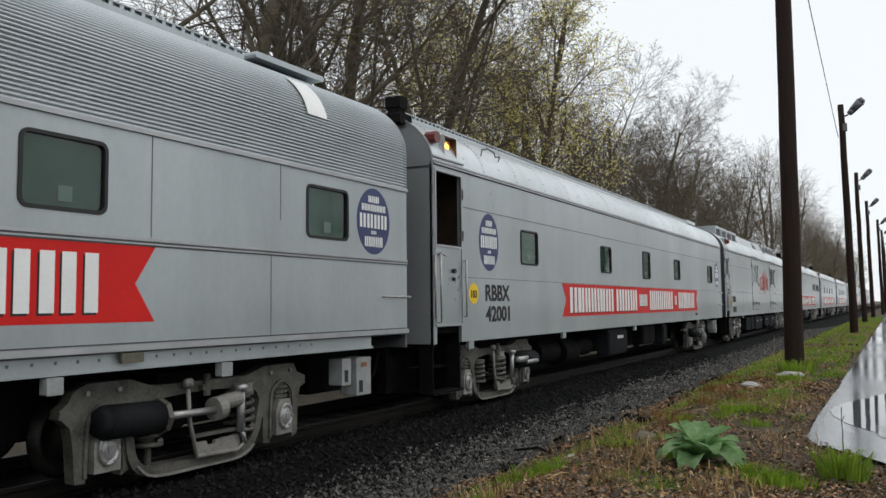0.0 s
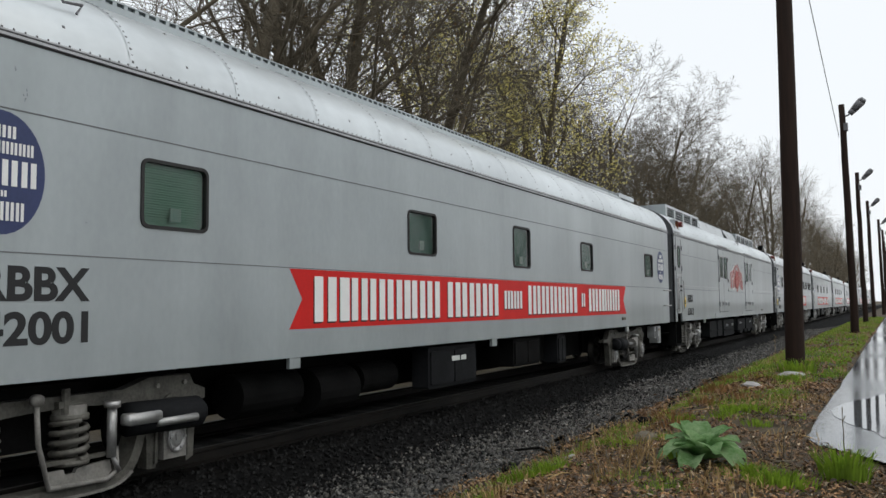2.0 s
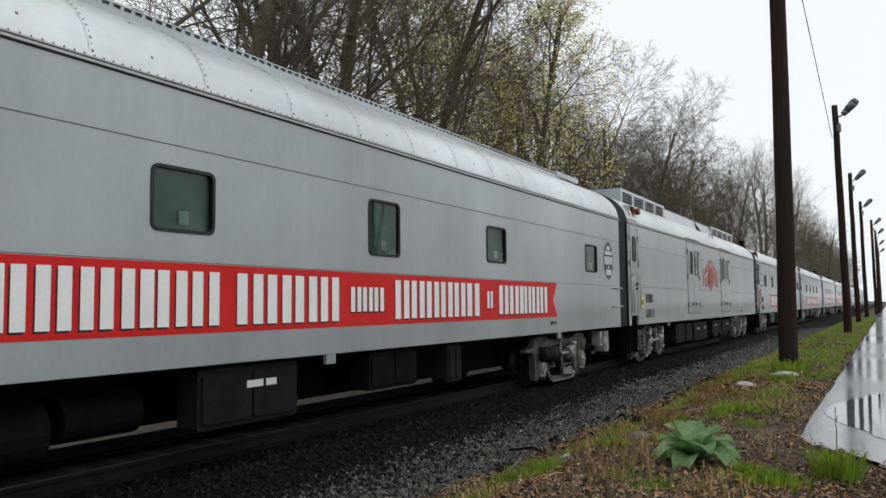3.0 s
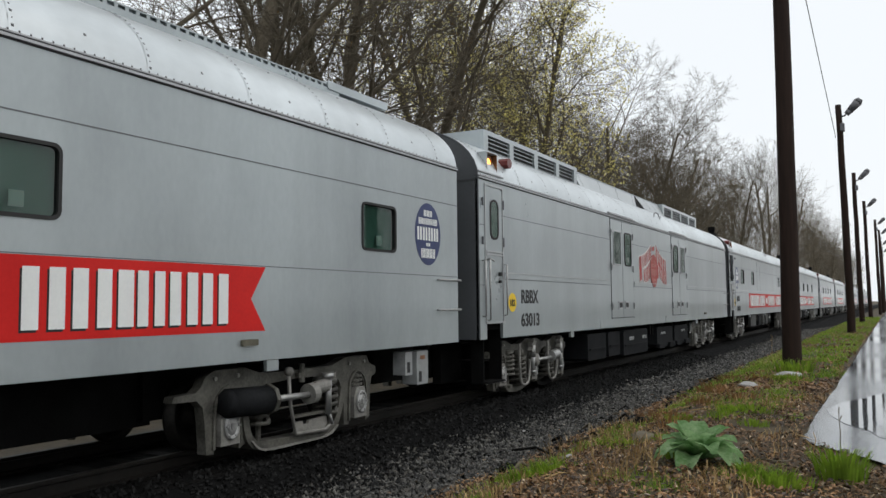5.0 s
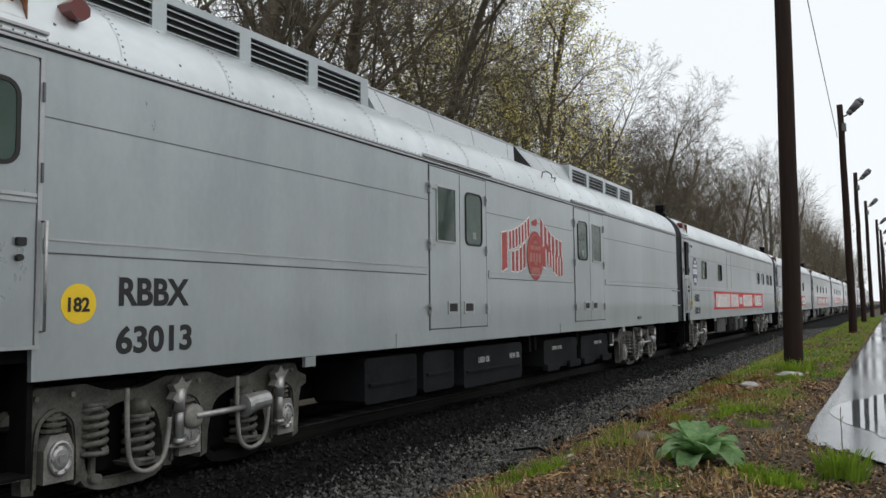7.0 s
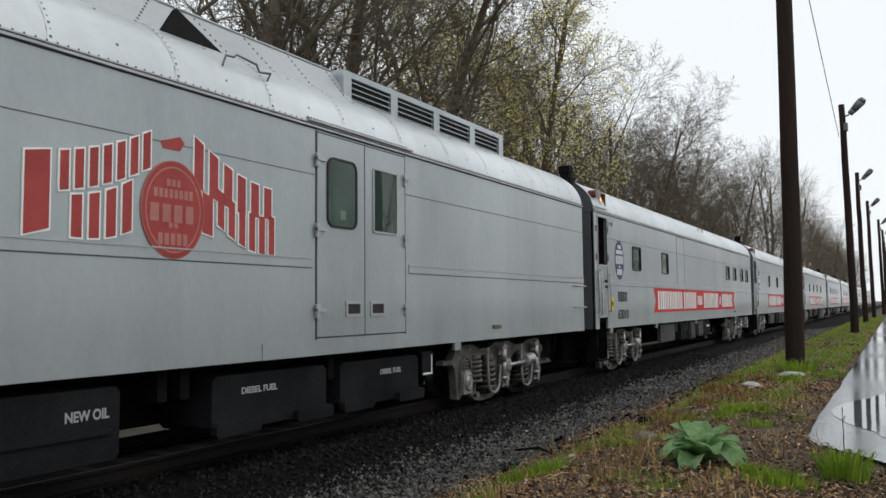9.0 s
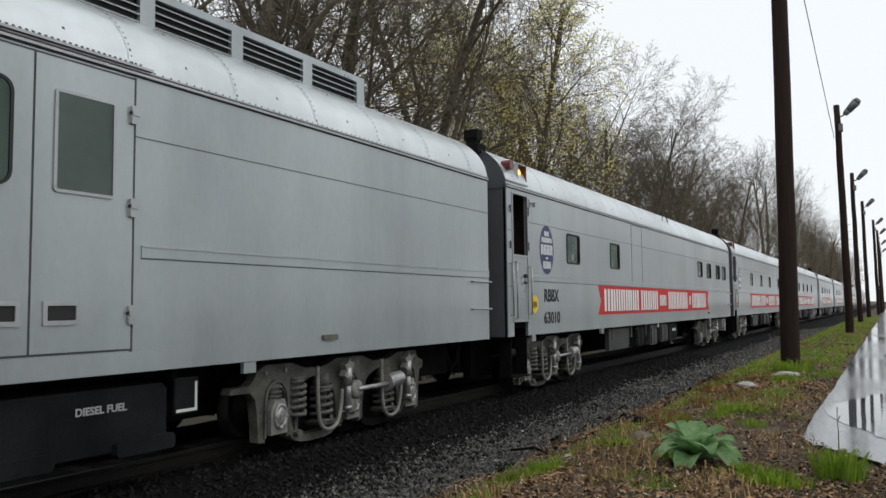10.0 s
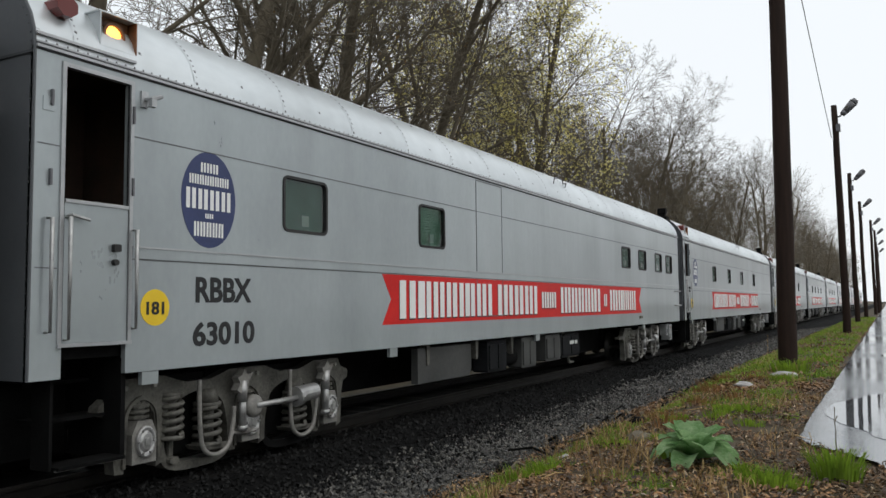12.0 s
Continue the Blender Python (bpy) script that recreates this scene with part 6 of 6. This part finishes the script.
def leaves(count, y0, y1, size, seed, reach=0.0):
    rng = random.Random(seed)
    m = Mesh()
    for _ in range(count):
        x, y = rng.uniform(-3.6, 0.5) - 0.7 * max(0.0, rng.gauss(-0.6, 0.6)), y0 + (y1 - y0) * rng.random() ** 1.5
        if grassy(x, y) > 0.42 and x > -2.85 + reach and rng.random() < 0.8 or noise.noise((x * 2.2, y * 1.6, 4)) < -0.25 or x > -0.78 + max(0, 8.0 - y) * 0.75:
            continue
        s = size * rng.uniform(0.5, 1.3)
        r = Euler((rng.gauss(0, 0.45), rng.gauss(0, 0.45), rng.uniform(0, 6.3))).to_matrix()
        w, c = s * rng.uniform(0.3, 0.55), s * rng.uniform(-0.25, 0.35)
        pts = ((-s, 0, 0), (-0.3 * s, w, c), (0.5 * s, 0.8 * w, c), (s, 0, 0), (0.5 * s, -0.8 * w, c), (-0.3 * s, -w, c), (0.1 * s, 0, 0))
        o = Vector((x, y, height(x, y) + 0.012 + rng.random() * 0.03))
        m.add([tuple(o + r @ Vector(q)) for q in pts], [(0, 6, 1), (1, 6, 2), (2, 6, 3), (3, 6, 4), (4, 6, 5), (5, 6, 0)])
    return m


# near-black band of stones along the ties paints in the train's shade
tagged(part("ballast_stones", scatter_stones(11000, 3.5, 30.0, 0.036, 9, -6.95, -4.5), OIL_SHADE_STONE), "stones beside the ties, darkened for oil and the train's shade", "gravel", kind="stuff")
tagged(part("fallen_leaves", leaves(4500, 4.3, 16.0, 0.019, 31), PALELEAF), "bleached tan dead leaves on the verge", "leaf litter", kind="stuff")
tagged(part("fallen_leaves", leaves(14000, 4.3, 16.0, 0.022, 32), DARKLEAF), "dark rotting leaves on the verge", "leaf litter", kind="stuff")
tagged(part("fallen_leaves", leaves(38000, 4.3, 14.0, 0.019, 3), LEAF), "brown and tan dead leaves on the verge", "leaf litter", kind="stuff")
tagged(part("fallen_leaves", leaves(9000, 12.0, 50.0, 0.05, 4), LEAF), "brown and tan dead leaves on the verge", "leaf litter", kind="stuff")


def blades(count, area, tall, wide, seed, test=None):
    rng = random.Random(seed)
    m = Mesh()
    x0, x1, y0, y1 = area
    for _ in range(count):
        x, y = rng.uniform(x0, x1), y0 + (y1 - y0) * rng.random() ** 1.4
        if test and test(x, y) < rng.uniform(0.2, 0.7):
            continue
        h, w, a = tall * rng.uniform(0.4, 1.2), wide * rng.uniform(0.6, 1.2), rng.uniform(0, math.tau)
        o = Vector((x, y, height(x, y) - 0.01))
        u, d = Vector((math.cos(a), math.sin(a), 0)) * w, Vector((math.cos(a + 1.6 + rng.gauss(0, 0.4)), math.sin(a + 1.6), 0)) * h * rng.uniform(0.2, 0.8)
        b = o + d * 0.35 + Vector((0, 0, h * 0.65))
        m.add([tuple(o - u), tuple(o + u), tuple(b + u * 0.7), tuple(b - u * 0.7), tuple(o + d + Vector((0, 0, h * 0.95)))], [(0, 1, 2, 3), (3, 2, 4)])
    return m


tagged(part("grass", blades(80000, (-3.25, -0.75, 4.3, 16), 0.06, 0.0036, 5, grassy), GRASS), "short green grass along the bank", "grass", kind="stuff")
tagged(part("grass", blades(40000, (-3.3, -0.85, 14, 70), 0.10, 0.009, 6, grassy), GRASS), "short green grass along the bank", "grass", kind="stuff")
tagged(part("dry_grass", blades(24000, (-3.3, -0.8, 5, 60), 0.12, 0.005, 8, lambda x, y: 0.25 + noise.noise((x, y * 0.6, 2))), STRAW), "tan dry grass stems", "dry grass", kind="stuff")


def clump(x, y, r, count, tall, wide, seed, label, material=GRASS):
    rng = random.Random(seed)
    m = Mesh()
    for _ in range(count):
        a, q = rng.uniform(0, math.tau), r * rng.random() ** 0.7
        o = Vector((math.cos(a) * q, math.sin(a) * q, 0))
        h = tall * rng.uniform(0.5, 1.15)
        d = Vector((math.cos(a), math.sin(a), 0)) * h * rng.uniform(0.15, 0.7)
        u = Vector((-math.sin(a), math.cos(a), 0)).lerp(Vector((1, 0, 0)), 0.4) * wide
        p1, p2 = o + d * 0.3 + Vector((0, 0, h * 0.55)), o + d * 0.7 + Vector((0, 0, h * 0.88))
        m.add([tuple(v) for v in (o - u, o + u, p1 + u, p1 - u, p2 + u * 0.7, p2 - u * 0.7, o + d * 1.1 + Vector((0, 0, h * 0.95)))], [(0, 1, 2, 3), (3, 2, 4, 5), (5, 4, 6)])
    ob = part("grass_clump", m, material)
    ob.location = (x, y, height(x, y) - 0.01)
    return tagged(ob, label, "grass", "grass clumps")


clump(-0.36, 6.35, 0.17, 260, 0.24, 0.006, 21, "bright green grass clump beside the road")
clump(-0.80, 5.95, 0.16, 110, 0.13, 0.007, 22, "low green weeds among dead leaves")
clump(-0.98, 6.2, 0.12, 80, 0.11, 0.007, 23, "low green weeds among dead leaves")
clump(-1.45, 9.4, 0.30, 170, 0.10, 0.008, 24, "low green weeds among dead leaves")
clump(-1.9, 7.7, 0.16, 120, 0.09, 0.006, 25, "small bright green grass tuft")
clump(-2.45, 6.1, 0.3, 260, 0.10, 0.005, 26, "small bright green grass tuft")
clump(-1.55, 15.6, 0.35, 200, 0.22, 0.010, 27, "green weeds round the pole's foot")


for k in range(16):
    r5 = random.Random(500 + k)
    x, y = (r5.uniform(-2.2, -0.95), r5.uniform(5.6, 11.5)) if k < 10 else (r5.uniform(-1.5, -0.9), r5.uniform(12, 24))
    clump(x, y, r5.uniform(0.08, 0.26), 60 + 8 * k, r5.uniform(0.06, 0.13), r5.uniform(0.004, 0.008), 520 + k, "low green weeds among dead leaves")
for k, (x, y) in enumerate(((-2.61, 6.07), (-2.4, 6.22), (-2.21, 7.38), (-1.99, 8.98), (-1.67, 9.88), (-0.73, 5.98), (-0.9, 6.1))):
    clump(x, y, 0.24, 260, 0.085 + 0.012 * (k % 3), 0.0055, 560 + k, "bright green grass patch on the bank")
for k in range(12):
    r6 = random.Random(600 + k)
    x, y = r6.gauss(-2.35, 0.28), 8.6 + 0.65 * k
    clump(x, y, r6.uniform(0.14, 0.30), 120, r6.uniform(0.10, 0.20), 0.004, 640 + k, "tuft of rust-brown dry grass on the bank", RUST)
for k in range(9):
    r7 = random.Random(700 + k)
    clump(r7.uniform(-2.7, -1.5), 5.3 + 0.22 * k, 0.16, 26, r7.uniform(0.16, 0.28), 0.0035, 720 + k, "thin tuft of tan dry stems", STRAW)


def mullein(x, y, seed, size=1.0):
    """A rosette of broad woolly leaves that arch outwards."""
    rng = random.Random(seed)
    p = new("rosette_plant", None)
    p.location = (x, y, height(x, y))
    for k in range(23):
        a = k * 2.399 + rng.uniform(-0.2, 0.2)
        inner = k / 22
        length, wide, lift = size * (0.36 - 0.10 * inner) * rng.uniform(0.85, 1.1), size * (0.088 - 0.02 * inner), radians(22 + 56 * inner + rng.uniform(-6, 6))
        m = Mesh()
        n = 8
        for s in range(n + 1):
            f = s / n
            e = lift - f * f * radians(40) * (1.1 - inner * 0.7)
            r = 0.015 + length * (f * math.cos(e * 0.9))
            z = 0.02 + length * f * math.sin(max(e, -0.2)) + 0.03 * inner
            w = wide * 1.12 * (math.sin(math.pi * min(f ** 1.25 * 0.93 + 0.06, 1)) ** 0.6)
            for c in (-1, -0.5, 0, 0.5, 1):
                lat = c * w
                zz = z + abs(c) * w * 0.45 + 0.006 * math.sin(f * 20 + c * 3)
                m.v.append((r * math.cos(a) - lat * math.sin(a), r * math.sin(a) + lat * math.cos(a), zz))
        for s in range(n):
            for c in range(4):
                q = s * 5 + c
                m.f.append((q, q + 1, q + 6, q + 5))
        part("leaf", m, MULLEIN, p, smooth=True)
    return tagged(p, "broad woolly green rosette plant on the verge", "plant")


mullein(-1.33, 6.34, 3, 1.0)


def stalk(x, y, tall, lean, seed, material=STRAW, label="dry upright weed stalk"):
    rng = random.Random(seed)
    m = Mesh()
    p = Vector((0, 0, -0.02))
    d = Vector((lean, rng.gauss(0, 0.1), 1)).normalized()
    for k in range(5):
        q = p + d * tall / 5
        m.tube(p, q, 0.006 * (1 - 0.12 * k), n=5, cap=False)
        if k > 1 and rng.random() < 0.8:
            m.tube(q, q + Vector((rng.gauss(0, 0.04), rng.gauss(0, 0.04), 0.05)), 0.004, n=4)
        d = (d + Vector((rng.gauss(0, 0.1), rng.gauss(0, 0.1), 0))).normalized()
        p = q
    ob = part("weed_stalk", m, material)
    ob.location = (x, y, height(x, y))
    return tagged(ob, label, "stalk", "dry stalks")


for k, (x, y, h, l) in enumerate(((-0.82, 6.9, 0.34, 0.0), (-0.78, 6.95, 0.24, 0.1), (-0.42, 7.35, 0.36, 0.0), (-0.62, 7.2, 0.16, 0.1), (-0.95, 6.8, 0.22, -0.5), (-1.75, 6.0, 0.28, 0.4), (-1.6, 5.9, 0.22, 0.6),
                                  (-1.95, 6.2, 0.2, 0.3), (-2.0, 6.0, 0.24, -0.3), (-1.5, 5.7, 0.2, -0.2), (-1.2, 5.6, 0.18, 0.5), (-1.2, 10.5, 0.3, 0.2), (-1.0, 11, 0.35, -0.2), (-1.1, 12, 0.4, 0.1), (-2.5, 20, 0.6, 0.1))):
    stalk(x, y, h, l, 40 + k, BARK if k in (0, 1, 2, 4) else STRAW)
for k in range(26):
    rng2 = random.Random(90 + k)
    x, y, a = rng2.uniform(-2.6, -0.7), rng2.uniform(5, 13), rng2.uniform(0, 6.3)
    m = Mesh().pipe([(0, 0, 0.02), (0.12 * math.cos(a), 0.12 * math.sin(a), 0.035), (0.3 * math.cos(a + 0.2), 0.3 * math.sin(a + 0.2), 0.02)], 0.006, 5)
    ob = part("fallen_stick", m, BARK if k % 2 else STRAW)
    ob.location = (x, y, height(x, y))
    tagged(ob, "thin fallen stick lying on dead leaves", "stick", "fallen sticks")


def rock(x, y, s, seed, material=PALESTONE, label="pale grey rock half sunk in leaves", flat=0.55):
    rng = random.Random(seed)
    bm = bmesh.new()
    bmesh.ops.create_icosphere(bm, subdivisions=2, radius=1)
    for v in bm.verts:
        k = 1 + 0.35 * noise.noise(v.co * 1.3 + Vector((seed, 0, 0)))
        v.co = Vector((v.co.x * s * k, v.co.y * s * 0.7 * k, v.co.z * s * flat * k))
    me = bpy.data.meshes.new("rock")
    bm.to_mesh(me)
    bm.free()
    ob = part("rock", me, material)
    ob.location = (x, y, height(x, y) + s * flat * 0.4)
    ob.rotation_euler = (0, 0, rng.uniform(0, 6))
    return tagged(ob, label, "rock", "rocks on the verge")


rock(-2.55, 6.85, 0.075, 1)
rock(-1.55, 14.5, 0.26, 2, flat=0.3)
rock(-1.9, 12.6, 0.20, 3, flat=0.35)
rock(-2.1, 7.6, 0.15, 4, BARK, "dark rotten lump of wood", 0.5)
rock(-1.25, 7.0, 0.10, 5, flat=0.3)
rock(-2.85, 10.6, 0.09, 6, BARK, "dark rotten lump of wood", 0.7)
for k in range(14):
    r3 = random.Random(k)
    rock(r3.uniform(-5.5, -3.2), 7 + 26 * r3.random(), r3.uniform(0.03, 0.06), 20 + k, label="pale stone lying on the ballast")
for k in range(34):
    r4 = random.Random(300 + k)
    x, y, a = r4.gauss(-3.25, 0.28), 7.5 + 12 * r4.random() ** 1.2, r4.uniform(0, 6.3)
    if k % 3:
        long = r4.uniform(0.12, 0.5)
        pts = [(0, 0, 0.01), (long * 0.5 * math.cos(a), long * 0.5 * math.sin(a), 0.05 + r4.uniform(0, 0.06)), (long * math.cos(a + 0.3), long * math.sin(a + 0.3), 0.02)]
        ob = part("fallen_stick", Mesh().pipe(pts, r4.uniform(0.008, 0.02), 6), TIEWOOD if k % 2 else BARK)
        ob.location = (x, y, height(x, y) + 0.01)
        tagged(ob, "broken dark stick on the ballast's edge", "stick", "fallen sticks")
    else:
        rock(x, y, r4.uniform(0.05, 0.11), 330 + k, TIEWOOD, "dark clod of earth on the ballast's edge", 0.6)
old = Mesh().add([(x, y, z) for y in (2.0, 15.5) for x, z in ((-6.52, -0.26), (-6.38, -0.26), (-6.40, -0.13), (-6.50, -0.13))], [(0, 1, 5, 4), (1, 2, 6, 5), (2, 3, 7, 6), (3, 0, 4, 7), (0, 3, 2, 1), (4, 5, 6, 7)])
tagged(part("old_timber", old, TIEWOOD), "long weathered timber lying along the tie ends", "timber")


# ---- what moves ----
RUN = [(0, 0.0), (0.5, 2.269), (1, 4.537), (1.5, 6.819), (2, 9.119), (2.5, 11.472), (3, 13.833), (3.5, 16.2), (4, 18.57), (4.5, 20.945), (5, 23.319),
       (5.5, 25.7), (6, 28.08), (6.5, 30.42), (7, 32.745), (7.5, 35.1), (8, 37.46), (8.5, 39.83), (9, 42.217), (9.5, 44.629), (10, 47.077), (10.5, 49.519), (11, 51.941), (11.5, 54.345), (12, 56.755)]


def motions():
    for i, c in enumerate(cars):
        y = LEAD + (i - 1) * PITCH
        walk(c, [(t, pose(TRACK_X, y - u, 0)) for t, u in RUN])
    ts, us = [r[0] for r in RUN], [r[1] for r in RUN]
    for w, y in WHEELS:
        rows = []
        for k in range(121):
            t = k / 10
            rows.append((t, pose(0, y, 0.43, math.degrees(float(np.interp(t, ts, us)) / 0.38))))
        walk(w, rows)


# ---- run ----
motions()
